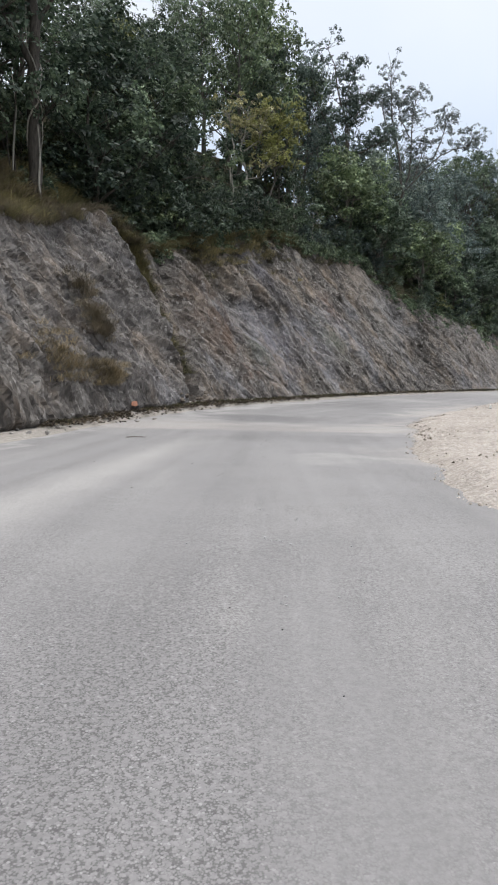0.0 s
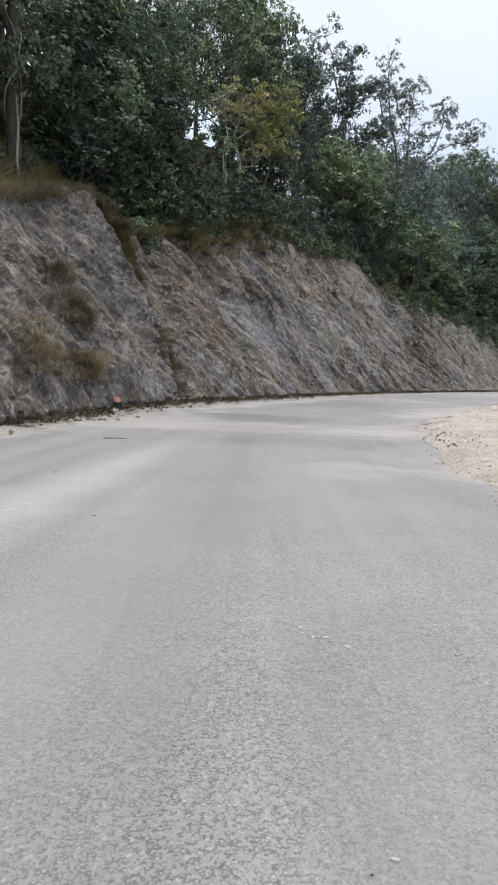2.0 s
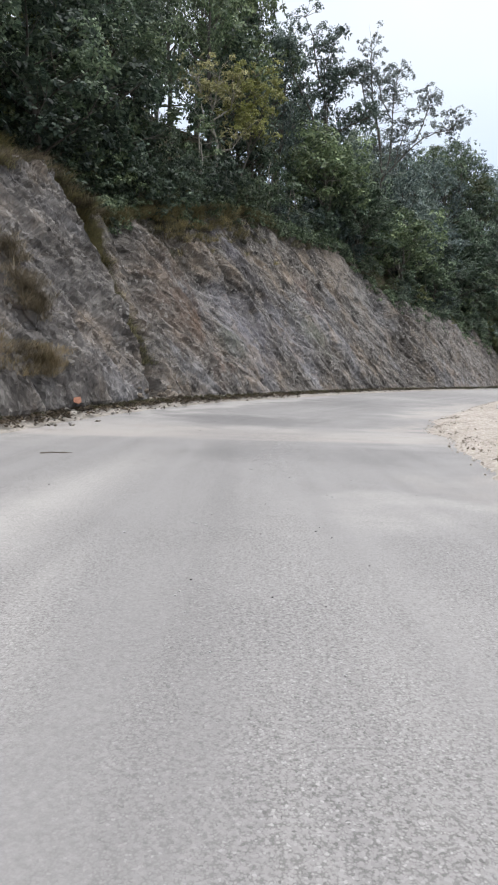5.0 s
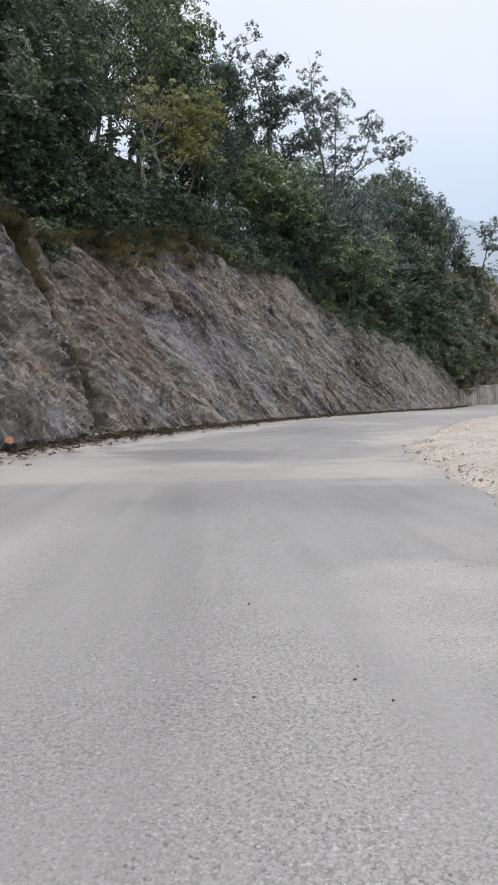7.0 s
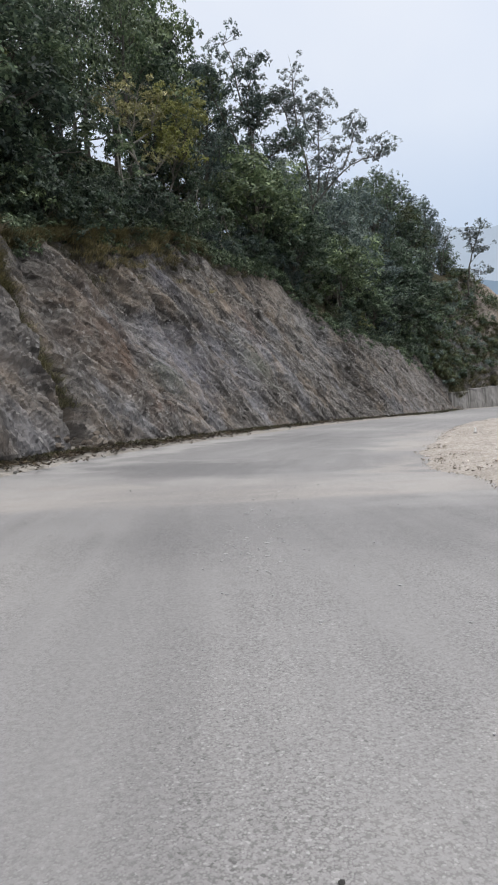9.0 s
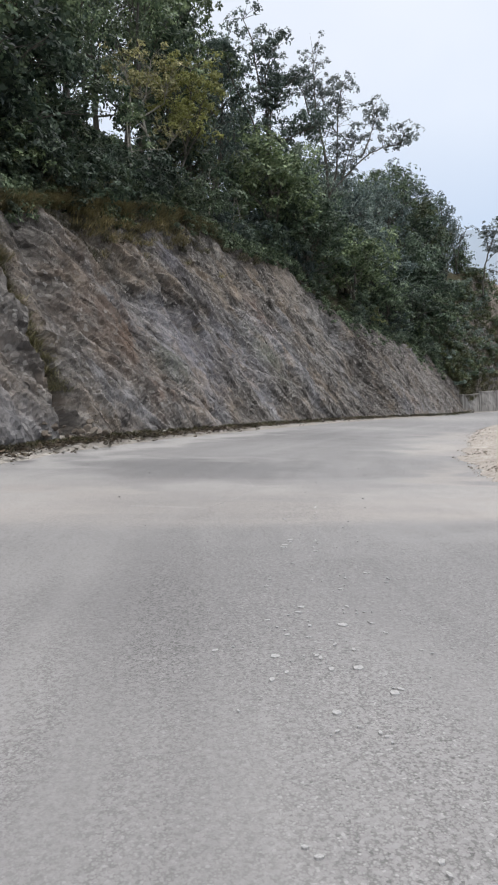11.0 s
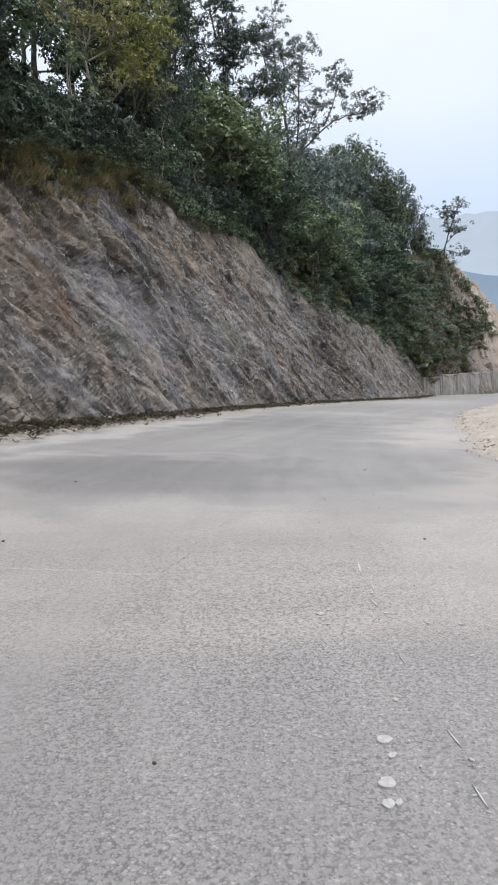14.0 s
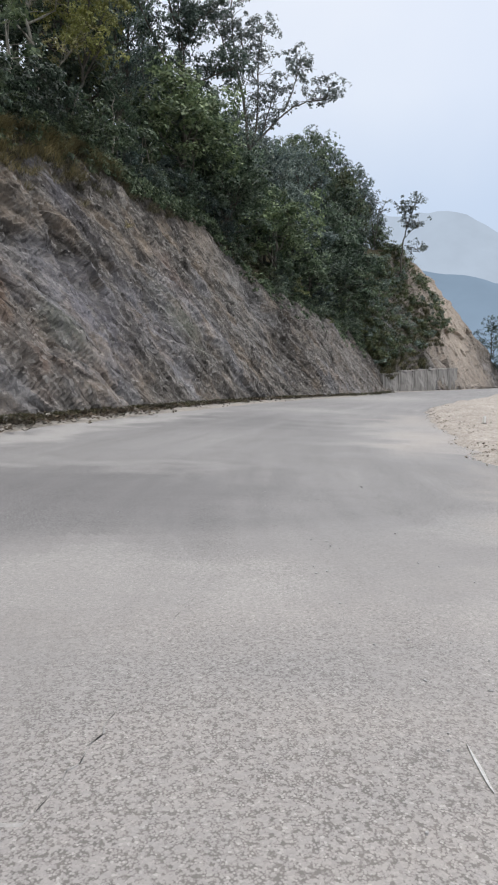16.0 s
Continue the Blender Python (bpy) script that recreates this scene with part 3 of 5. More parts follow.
# ---------------------------------------------------------------- the large structure
# one sheet of ground to the horizon
axis = np.r_[-2600, -1500, -800, -450, np.arange(-300, -60, 20), np.arange(-60, 160, 2.5), np.arange(160, 320, 20), 450, 800, 1500, 2600].astype(float)
gx, gy = np.meshgrid(axis, axis)
gz = ground_z(gx, gy) - 0.06
tagged(thing("ground", grid_mesh("ground", gx, gy, gz), M_GROUND), "grassy soil of the hillside under road and slope", "ground", kind="structure")

RIGHT = np.array([(0, 13.8), (41, 13.8), (44, 14.0), (50, 14.9), (58.5, 16.4), (84.5, 16.4), (97, 15.6), (112, 15.4), (140, 16), (178, 18.7), (300, 19)])


def road_left(s):
    return 2.75 + 0.35 * fbm(s * 0.35, s * 0 + 3.3, 4, 40) - 1.8 * smooth(140, 165, s)


def road_right(s):
    return np.interp(s, RIGHT[:, 0], RIGHT[:, 1]) + 0.55 * fbm(s * 0.5, s * 0 + 8.3, 4, 41)


ss = np.r_[np.arange(0, 25, 1.0), np.arange(25, 100, 0.3), np.arange(100, 275, 0.8)]
vv = np.linspace(0, 1, 33)
S2, V2 = np.meshgrid(ss, vv)
m2 = (road_left(S2) - 0.25) * (1 - V2) + (road_right(S2) + 0.5) * V2
rx, ry = along(S2, -m2)
def road_z(x, y):
    return float(ground_z(x, y) + 0.012 * fbm(x * 0.4, y * 0.4, 3, 5))


rz = ground_z(rx, ry) + 0.012 * fbm(rx * 0.4, ry * 0.4, 3, 5)
road = thing("road", grid_mesh("road", rx, ry, rz, (m2 - 2.75, S2)), M_ROAD, "grey chip-seal road with pale dust streaks", "road", "structure")

# dirt verge between road and rock
S2, V2 = np.meshgrid(np.r_[np.arange(10, 60, 0.5), np.arange(60, 120, 0.18), np.arange(120, 270, 0.5)], np.linspace(0, 1, 22))
m2 = road_left(S2) * (1 - V2) - 1.0 * V2
vx, vy = along(S2, -m2)
vz = ground_z(vx, vy) + 0.16 * V2**1.6 + V2 * 0.16 * fbm(vx * 1.6, vy * 1.6, 4, 9) + 0.05 * np.minimum(1, V2 * 6)
thing("verge", grid_mesh("verge", vx, vy, vz), M_VERGE, "pale dusty verge strewn with stones below the rock", "verge", "structure")

# gravel bank on the outer side of the bend
S2, V2 = np.meshgrid(np.r_[np.arange(0, 30, 0.8), np.arange(30, 100, 0.18), np.arange(100, 262, 0.5)], np.r_[np.linspace(0, 0.25, 26), np.linspace(0.28, 1, 26)])
d2 = 26 * V2
m2 = road_right(S2) - 0.1 + d2
bx, by = along(S2, -m2)
bz = ground_z(bx, by) - 0.02 + 0.17 * smooth(0, 0.5, d2) + 0.16 * smooth(0.8, 3.5, d2) + smooth(0, 1.0, d2) * (0.34 * fbm(bx * 0.45, by * 0.45, 3, 11) + 0.15 * fbm(bx * 1.8, by * 1.8, 3, 12)) - 5.0 * smooth(14, 26, d2)
thing("gravel_bank", grid_mesh("gravel_bank", bx, by, bz), M_GRAVEL, "pale beige bank of gravel beside the road", "gravel", "structure")

# the cut rock face
S1 = np.r_[np.arange(30, 50, 0.5), np.arange(50, 82, 0.11), np.arange(82, 136, 0.15), np.arange(136, 182, 0.28), np.arange(182, 288, 0.45)]
U1 = np.linspace(-0.04, 1.0, 124)
S2, U2 = np.meshgrid(S1, U1)
H2 = crest(S2) + 0.8 * fbm(S2 * 0.5, S2 * 0 + 1.7, 4, 60) + 3.0 * smooth(212, 224, S2) * fbm(S2 * 0.11, S2 * 0 + 6.7, 4, 63)
h2 = H2 * U2
warp = 1.6 * fbm(S2 * 0.15, h2 * 0.15, 3, 20)
c2 = 0.62 * S2 + 0.78 * h2 + warp
a2 = 0.78 * S2 - 0.62 * h2
big = 1.1 * fbm(c2 * 0.11, a2 * 0.035, 3, 21)
def plates(u, v, k, tilt):
    """Flat broken plates: a random height and tilt for each cell."""
    i, j = np.floor(u).astype(np.int64), np.floor(v).astype(np.int64)
    best, out = np.full(u.shape, 1e9), np.zeros(u.shape)
    for di in (-1, 0, 1):
        for dj in (-1, 0, 1):
            ii, jj = i + di, j + dj
            du, dv = u - ii - hash3(ii, jj, k), v - jj - hash3(ii, jj, k + 1)
            dist = np.maximum(np.abs(du), np.abs(dv)) * 0.6 + np.hypot(du, dv) * 0.4
            val = hash3(ii, jj, k + 2) - 0.5 + tilt * (du * (hash3(ii, jj, k + 3) - 0.2) + dv * (hash3(ii, jj, k + 4) - 0.5))
            out, best = np.where(dist < best, val, out), np.minimum(dist, best)
    return out


def soften(a):
    for _ in range(4):
        b = a.copy()
        b[1:-1] = 0.25 * a[:-2] + 0.5 * a[1:-1] + 0.25 * a[2:]
        a = b.copy()
        a[:, 1:-1] = 0.25 * b[:, :-2] + 0.5 * b[:, 1:-1] + 0.25 * b[:, 2:]
    return a


slab = soften(0.48 * plates(c2 * 0.30, a2 * 0.06, 80, 0.9)) + 0.32 * plates(c2 * 0.80 + 0.3 * big, a2 * 0.20, 90, 0.9) + 0.17 * plates(c2 * 1.9, a2 * 0.50, 100, 0.8)
rib = 0.42 * (0.5 - np.abs(2 * vnoise(c2 * 0.34, a2 * 0.06, 22))) + 0.22 * (0.5 - np.abs(2 * vnoise(c2 * 0.85, a2 * 0.16, 23)))
q = fbm(c2 * 0.55, a2 * 0.22, 3, 24) * 4.5
step = 0.06 * (np.floor(q) + smooth(0.35, 0.65, q - np.floor(q)))
q3 = fbm(c2 * 1.4, a2 * 0.55, 2, 25) * 3.5
step2 = 0.06 * (np.floor(q3) + smooth(0.3, 0.7, q3 - np.floor(q3)))
fine = 0.10 * fbm(c2 * 1.8, a2 * 0.6, 4, 26, 0.62)
edge_s = 74.6 - 0.13 * h2 + 0.5 * fbm(h2 * 0.5, h2 * 0 + 2, 3, 27)
block = 1.25 * smooth(0.30, -0.25, S2 - edge_s) * smooth(40, 52, S2)
gully = -2.3 * np.exp(-(((S2 - 76.0 + 0.12 * h2) / 0.75) ** 2)) - 0.6 * np.exp(-(((S2 - 79.6 + 0.10 * h2) / 0.8) ** 2)) * smooth(3, 8, h2) - 0.6 * np.exp(-(((S2 - 94.0 + 0.18 * h2) / 0.7) ** 2)) * smooth(5, 9, h2) - 0.4 * np.exp(-(((S2 - 88.5 + 0.55 * h2) / 0.6) ** 2)) - 0.5 * np.exp(-(((S2 - 89.5 + 0.25 * h2) / 2.2) ** 2)) * smooth(4, 9, h2) - 0.7 * np.exp(-(((S2 - 131 + 0.25 * h2) / 2.5) ** 2))
ease = smooth(-0.04, 0.03, U2)
tall = 1 - 0.45 * smooth(182, 204, S2)
crumb = 0.05 * fbm(S2 * 2.4, h2 * 2.4, 3, 28, 0.75) + 0.11 * plates(c2 * 2.8 + 0.8 * fine, a2 * 1.2, 110, 1.0)
hf = 1 - smooth(172, 190, S2)
chunk = smooth(0.4, -0.6, S2 - edge_s) * (0.16 * plates(c2 * 1.1 + 0.6 * fine, a2 * 0.5, 120, 1.0) + 0.08 * plates(c2 * 2.6, a2 * 1.6, 130, 1.0) + 0.06 * fbm(S2 * 2.4, h2 * 2.4, 3, 29, 0.75))
fine, crumb, step2, slab = fine * hf * (1 - 0.4 * (chunk != 0)), crumb * hf, step2 * hf, slab * (1 - 0.5 * (1 - hf))
spur = smooth(188, 206, S2) * (2.6 * plates(c2 * 0.13, a2 * 0.09, 140, 0.7) + 1.3 * plates(S2 * 0.33, h2 * 0.30, 150, 0.9))
disp = (0.15 + (spur + big + slab + rib + step + step2 + fine + crumb + chunk + block + gully) * tall * (1 - 0.4 * smooth(0.96, 1.0, U2))) * (0.25 + 0.75 * ease)
tan2 = face_tan(S2)
S2F, H2F = S2, h2
fs, fc = tan2 / np.sqrt(1 + tan2**2), 1 / np.sqrt(1 + tan2**2)
n2 = h2 / tan2 - disp * fs
cx, cy = along(S2, n2)
cz = foot_z(S2) + h2 + disp * fc * smooth(0.0, 0.12, U2)
rock_mesh = grid_mesh("rock_face", cx, cy, cz, (0.62 * S2 + 0.78 * h2, a2))
rock_mesh.polygons.foreach_set("use_smooth", np.zeros(len(rock_mesh.polygons), bool))
thing("rock_face", rock_mesh, M_ROCK, "grey-brown layered shale face cut steeply beside the road", "cliff", "structure")

# the wooded slope above it
rows = np.r_[-1.2, -0.4, 0.2, 0.8, 1.6, 2.6, 4, 6, 9, 13, 18, 25, 34, 46, 62, 85]
S3, R3 = np.meshgrid(np.arange(20, 288, 0.9), rows)
n3 = crest(S3) / face_tan(S3) + R3
hx, hy = along(S3, n3)
hz = foot_z(S3) + hill(S3, n3) + np.minimum(1, np.maximum(0, R3)) * 1.2 * fbm(hx * 0.2, hy * 0.2, 4, 30) + np.interp(R3, [-1.2, -0.4, 0.2, 0.8, 1.6, 2.6], [-2.6, -1.5, -0.7, -0.2, 0.1, 0.25])
thing("hillside", grid_mesh("hillside", hx, hy, hz), M_HILL, "dark wooded hillside above the rock face", "hillside", "structure")


# ---------------------------------------------------------------- distant ridges
def ridge(name, dist, height, mat, seed, label):
    az = np.radians(np.arange(-40, 121, 0.8))
    top = height(np.degrees(az)) * dist * (1 + 0.07 * fbm(np.degrees(az) * 0.25, az * 0, 5, seed))
    v = np.array([1.25, 1.12, 1.0, 0.93, 0.86, 0.80, 0.72])
    zf = np.array([0.0, 0.6, 1.0, 0.72, 0.45, 0.2, -0.25])
    A, V = np.meshgrid(az, v)
    Z = np.outer(zf, top) * (1 + 0.10 * fbm(np.degrees(A) * 0.5, V * 9, 4, seed + 3) * (np.abs(V - 1) > 0.01))
    return thing(name, grid_mesh(name, np.sin(A) * dist * V, np.cos(A) * dist * V + 24, Z), mat, label, "mountain", "backdrop")


ridge("mountain_ridge", 1300, lambda a: np.interp(a, [-40, 20, 30, 34, 36.4, 37.8, 50, 120], [0.2, 0.22, 0.208, 0.196, 0.185, 0.176, 0.15, 0.12]), M_FAR1, 71, "forested ridge far across the valley, blue haze painted in as glow")
ridge("mountain_ridge", 2300, lambda a: np.interp(a, [-40, 20, 31, 34, 37.6, 45, 120], [0.28, 0.30, 0.292, 0.285, 0.25, 0.22, 0.2]), M_FAR2, 81, "pale mountain ridge with its haze painted in as glow")


# ---------------------------------------------------------------- retaining wall
def block_mesh(name, lx, ly, lz, bevel, bulge=0.03, seed=0, slope=0.0):
    bm = bmesh.new()
    bmesh.ops.create_cube(bm, size=1.0)
    bmesh.ops.scale(bm, vec=(lx, ly, lz), verts=bm.verts)
    bmesh.ops.subdivide_edges(bm, edges=bm.edges, cuts=4, use_grid_fill=True)
    for v in bm.verts:
        v.co += Vector((0, bulge, bulge * 0.6)) * noise.noise(v.co * 1.4 + Vector((seed * 7.1, 0, 0)))
    for v in bm.verts:
        v.co.z += v.co.x * slope
    sharp = [e for e in bm.edges if len(e.link_faces) == 2 and e.calc_face_angle(0) > 1]
    bmesh.ops.bevel(bm, geom=sharp, offset=bevel, segments=1, affect="EDGES")
    return bm


def retaining_wall():
    a, b = Vector((55.6, 125.9, 0)), Vector((91.0, 154.6, 0))
    d = b - a
    yaw = math.degrees(math.atan2(d.y, d.x))
    root = tagged(new("retaining_wall"), "weathered concrete retaining wall with dark runs at the slope foot", "wall")
    root.matrix_world = pose(a.x, a.y, 0, 0, 0, yaw)
    count, gap = 6, 0.015
    w = d.length / count
    for i in range(count):
        f = (i + 0.5) / count
        p = a + d * f
        z0 = float(ground_z(p.x, p.y)) - 0.3
        top = 6.75 + 2.75 * f
        if i == 0:
            top -= 0.35
        ob = part("panel", block_mesh("panel", w - gap, 0.7, top - z0, 0.015, 0.16, i, 0.06), M_CONCRETE, root)
        ob.location, ob.rotation_euler = (w * (i + 0.5), 0.35, (top + z0) / 2), (radians(-5), 0, 0)
        cap = part("coping", block_mesh("coping", w - gap * 0.6, 0.85, 0.30, 0.06, 0.30, i + 20, 0.06), M_CONCRETE, root)
        cap.location = (w * (i + 0.5), 0.35 + 0.09 * (top - z0) / 2, top + 0.08)
    return root


retaining_wall()


# ---------------------------------------------------------------- leaves, trees, shrubs
def leaf_cloud(rng, centres, spread, per, size, droop=0.35):
    """Leaves lying on the outside of rounded puffs of twigs: corners and faces."""
    centres = np.asarray(centres, float)
    m, g = len(centres), 6
    sprigs = m * max(1, per // g)
    each = sprigs // m
    R = np.repeat(np.asarray(spread, float).reshape(-1, 1) * np.ones((m, 1)), each, 0)
    d = rng.normal(0, 1, (sprigs, 3))
    d /= np.linalg.norm(d, axis=1)[:, None]
    d[:, 2] = np.where(d[:, 2] < -0.45, -d[:, 2], d[:, 2])
    squash = np.repeat(rng.uniform(0.75, 1.25, (m, 3)) * (1, 1, 0.72), each, 0)
    c = np.repeat(centres, each, 0) + d * R * squash * rng.uniform(0.62, 1.14, (sprigs, 1))
    up = d + (0, 0, 0.55) + rng.normal(0, 0.45, (sprigs, 3))
    up /= np.linalg.norm(up, axis=1)[:, None]
    a = np.cross(up, rng.normal(0, 1, (sprigs, 3)))
    a /= np.linalg.norm(a, axis=1)[:, None] + 1e-9
    b = np.cross(up, a)
    n = sprigs * g
    turn = np.tile(np.arange(g) * 2 * math.pi / g, sprigs)[:, None] + rng.uniform(-0.5, 0.5, (n, 1))
    t = np.repeat(a, g, 0) * np.cos(turn) + np.repeat(b, g, 0) * np.sin(turn)
    t = t + np.repeat(up, g, 0) * rng.normal(0.05, 0.30, (n, 1)) - (0, 0, droop)
    t /= np.linalg.norm(t, axis=1)[:, None]
    side = np.cross(t, np.repeat(up, g, 0) + rng.normal(0, 0.25, (n, 3)))
    side /= np.linalg.norm(side, axis=1)[:, None] + 1e-9
    L = size * rng.uniform(0.6, 1.35, (n, 1))
    w = L * rng.uniform(0.24, 0.38, (n, 1))
    c = np.repeat(c, g, 0) + t * L * rng.uniform(0.45, 0.8, (n, 1)) + rng.normal(0, 0.12, (n, 3)) * size
    fold = np.repeat(up, g, 0) * L * 0.10
    co = np.stack([c - t * L / 2, c + side * w + fold, c + t * L / 2, c - side * w + fold], 1).reshape(-1, 3)
    return co, np.arange(4 * n).reshape(n, 4)


def limbs(rng, height, lean, trunk_r, forks, reach, low, top=0.92):
    """A trunk with forking limbs: corners, faces and the limbs' ends."""
    verts, faces, tips = [], [], []
    line = [Vector((0, 0, -0.8))]
    for i in range(1, 10):
        f = i / 9
        line.append(Vector((lean[0] * f * f * height + rng.normal(0, 0.012) * height, lean[1] * f * f * height + rng.normal(0, 0.012) * height, f * height * top)))
    tube(verts, faces, line, [trunk_r * (1.25 if i == 0 else 1 - 0.88 * i / 9) for i in range(10)], 8)
    tips.append(line[-1])
    for kf in range(forks):
        f = low + (0.95 - low) * (kf + rng.uniform(0, 0.8)) / forks
        i = min(8, int(f * 9))
        p = line[i].lerp(line[i + 1], f * 9 - i)
        ang = kf * 2.4 + rng.uniform(-0.5, 0.5)
        ln = reach * height * (1.05 - 0.75 * f) * rng.uniform(0.7, 1.2) + 0.06 * height
        q, branch = p, [p]
        direc = Vector((math.cos(ang), math.sin(ang), rng.uniform(0.25, 0.9))).normalized()
        for j in range(4):
            direc = (direc + Vector((rng.normal(0, 0.22), rng.normal(0, 0.22), rng.normal(0.10, 0.16)))).normalized()
            q = q + direc * ln / 4
            branch.append(q)
        r = trunk_r * (1 - 0.85 * f) * 0.5
        tube(verts, faces, branch, [r, r * 0.8, r * 0.6, r * 0.4, r * 0.18], 5)
        tips += branch[2:]
        for j in (2, 3):
            d2 = (direc + Vector((rng.normal(0, 0.8), rng.normal(0, 0.8), rng.normal(0.2, 0.4)))).normalized()
            twig = [branch[j], branch[j] + d2 * ln * 0.2, branch[j] + d2 * ln * 0.38 + Vector((0, 0, ln * 0.05))]
            tube(verts, faces, twig, [r * 0.4, r * 0.25, r * 0.1], 4)
            tips += twig[1:]
    return verts, faces, [Vector(t) for t in tips]


def raw_mesh(name, verts, faces, mat):
    me = bpy.data.meshes.new(name)
    fill_mesh(me, np.array([tuple(v) for v in verts]), np.array(faces))
    me.materials.append(mat)
    return me


def make_tree(name, seed, height, label, leaf, bark, forks=16, reach=0.34, low=0.25, per=125, spread=0.088, leaf_size=0.30, fill=20, every=5, trunk=0.018, lean=(0, 0), crown=(0.30, 0.62, 0.36), category="tree"):
    """crown: radius, centre and half height of the leafy body, in tree heights."""
    rng = np.random.default_rng(seed)
    root = tagged(new(name), label, category)
    v, f, tips = limbs(rng, height, lean, trunk * height, forks, reach, low)
    part("trunk", raw_mesh("trunk", v, f, bark), bark, root)
    centres = [tuple(t) for t in tips[::every]]
    for _ in range(fill):
        d = rng.normal(0, 1, 3)
        d /= np.linalg.norm(d)
        r = rng.uniform(0.55, 1.0) ** 0.6 * (1 + 0.28 * math.sin(5 * d[0] + seed) * math.cos(4 * d[2] + 2 * d[1]))
        centres.append((lean[0] * height * 0.5 + d[0] * r * crown[0] * height, lean[1] * height * 0.5 + d[1] * r * crown[0] * height, height * (crown[1] + d[2] * r * crown[2])))
    sp = spread * height * rng.uniform(0.5, 1.25, len(centres))
    co, quads = leaf_cloud(rng, centres, sp, per, leaf_size)
    co[:, 2] = np.maximum(co[:, 2], 0.1)
    me = bpy.data.meshes.new("crown")
    fill_mesh(me, co, quads)
    me.materials.append(leaf)
    part("crown", me, leaf, root)
    return root


TREES = [
    make_tree("broadleaf_tree", 1, 16, "broad-crowned green tree standing on the wooded slope", M_LEAF, M_BARK),
    make_tree("broadleaf_tree", 2, 18, "dense dark green tree on the wooded slope", M_LEAF_DARK, M_BARK, crown=(0.25, 0.60, 0.36), fill=22),
    make_tree("broadleaf_tree", 3, 15, "rounded green tree with gaps in its crown", M_LEAF, M_BARK, fill=12, crown=(0.32, 0.62, 0.30), spread=0.11),
    make_tree("broadleaf_tree", 4, 20, "tall dark tree with an upright crown", M_LEAF_DARK, M_BARK, fill=26, crown=(0.17, 0.57, 0.40), low=0.18, spread=0.080, reach=0.26),
    make_tree("broadleaf_tree", 5, 17, "ragged green tree with open upper branches", M_LEAF, M_BARK, fill=4, forks=20, crown=(0.25, 0.58, 0.40), spread=0.072, per=95, every=3),
    make_tree("broadleaf_tree", 6, 14, "olive green tree among darker ones", M_LEAF_OLIVE, M_BARK, fill=14, crown=(0.29, 0.60, 0.34), per=110),
    make_tree("broadleaf_tree", 7, 19, "tall tree with tiered clumps of leaves", M_LEAF, M_BARK, fill=8, forks=18, crown=(0.22, 0.60, 0.36), spread=0.090, per=120, every=4),
    make_tree("broadleaf_tree", 9, 18, "tall tree at the far end of the wood, tinted blue-green for haze", M_LEAF_HAZE, M_BARK_DARK, fill=22, crown=(0.20, 0.58, 0.38), spread=0.085),
    make_tree("broadleaf_tree", 10, 15, "rounded tree at the far end of the wood, tinted blue-green for haze", M_LEAF_HAZE, M_BARK_DARK, fill=18, crown=(0.29, 0.60, 0.34), spread=0.10),
    make_tree("bushy_tree", 15, 11, "bushy green tree leafy down to the ground", M_LEAF, M_BARK, forks=14, low=0.1, reach=0.42, fill=26, crown=(0.36, 0.50, 0.44), spread=0.115, per=130),
    make_tree("bushy_tree", 16, 12, "bushy dark tree leafy down to the ground", M_LEAF_SHADE, M_BARK_DARK, forks=14, low=0.1, reach=0.40, fill=28, crown=(0.34, 0.48, 0.44), spread=0.105, per=130),
    make_tree("broadleaf_tree", 8, 16, "green tree with a dense crown, shade put into its leaf colour", M_LEAF_SHADE, M_BARK_DARK, fill=20, crown=(0.28, 0.58, 0.38)),
]
SHRUBS = [
    make_tree("shrub", 11, 5, "dense green shrub at the edge of the rock", M_LEAF, M_BARK, forks=9, reach=0.5, low=0.05, per=60, spread=0.14, leaf_size=0.26, fill=14, trunk=0.012, crown=(0.50, 0.45, 0.45), category="shrub"),
    make_tree("shrub", 12, 4.5, "dark green shrub on the slope", M_LEAF_DARK, M_BARK, forks=8, reach=0.5, low=0.05, per=60, spread=0.15, leaf_size=0.26, fill=14, trunk=0.012, crown=(0.58, 0.42, 0.42), category="shrub"),
    make_tree("shrub", 13, 4, "olive shrub with drying leaves", M_LEAF_OLIVE, M_BARK, forks=9, reach=0.55, low=0.05, per=60, spread=0.14, leaf_size=0.23, fill=10, trunk=0.012, crown=(0.55, 0.45, 0.42), category="shrub"),
    make_tree("shrub", 14, 5, "green shrub under the trees, shade put into its leaf colour", M_LEAF_SHADE, M_BARK_DARK, forks=9, reach=0.5, low=0.05, per=60, spread=0.15, leaf_size=0.26, fill=14, trunk=0.012, crown=(0.54, 0.44, 0.44), category="shrub"),
]
for t in TREES + SHRUBS:
    t.matrix_basis = pose(*hill_place(40 + 3 * (TREES + SHRUBS).index(t), 40))

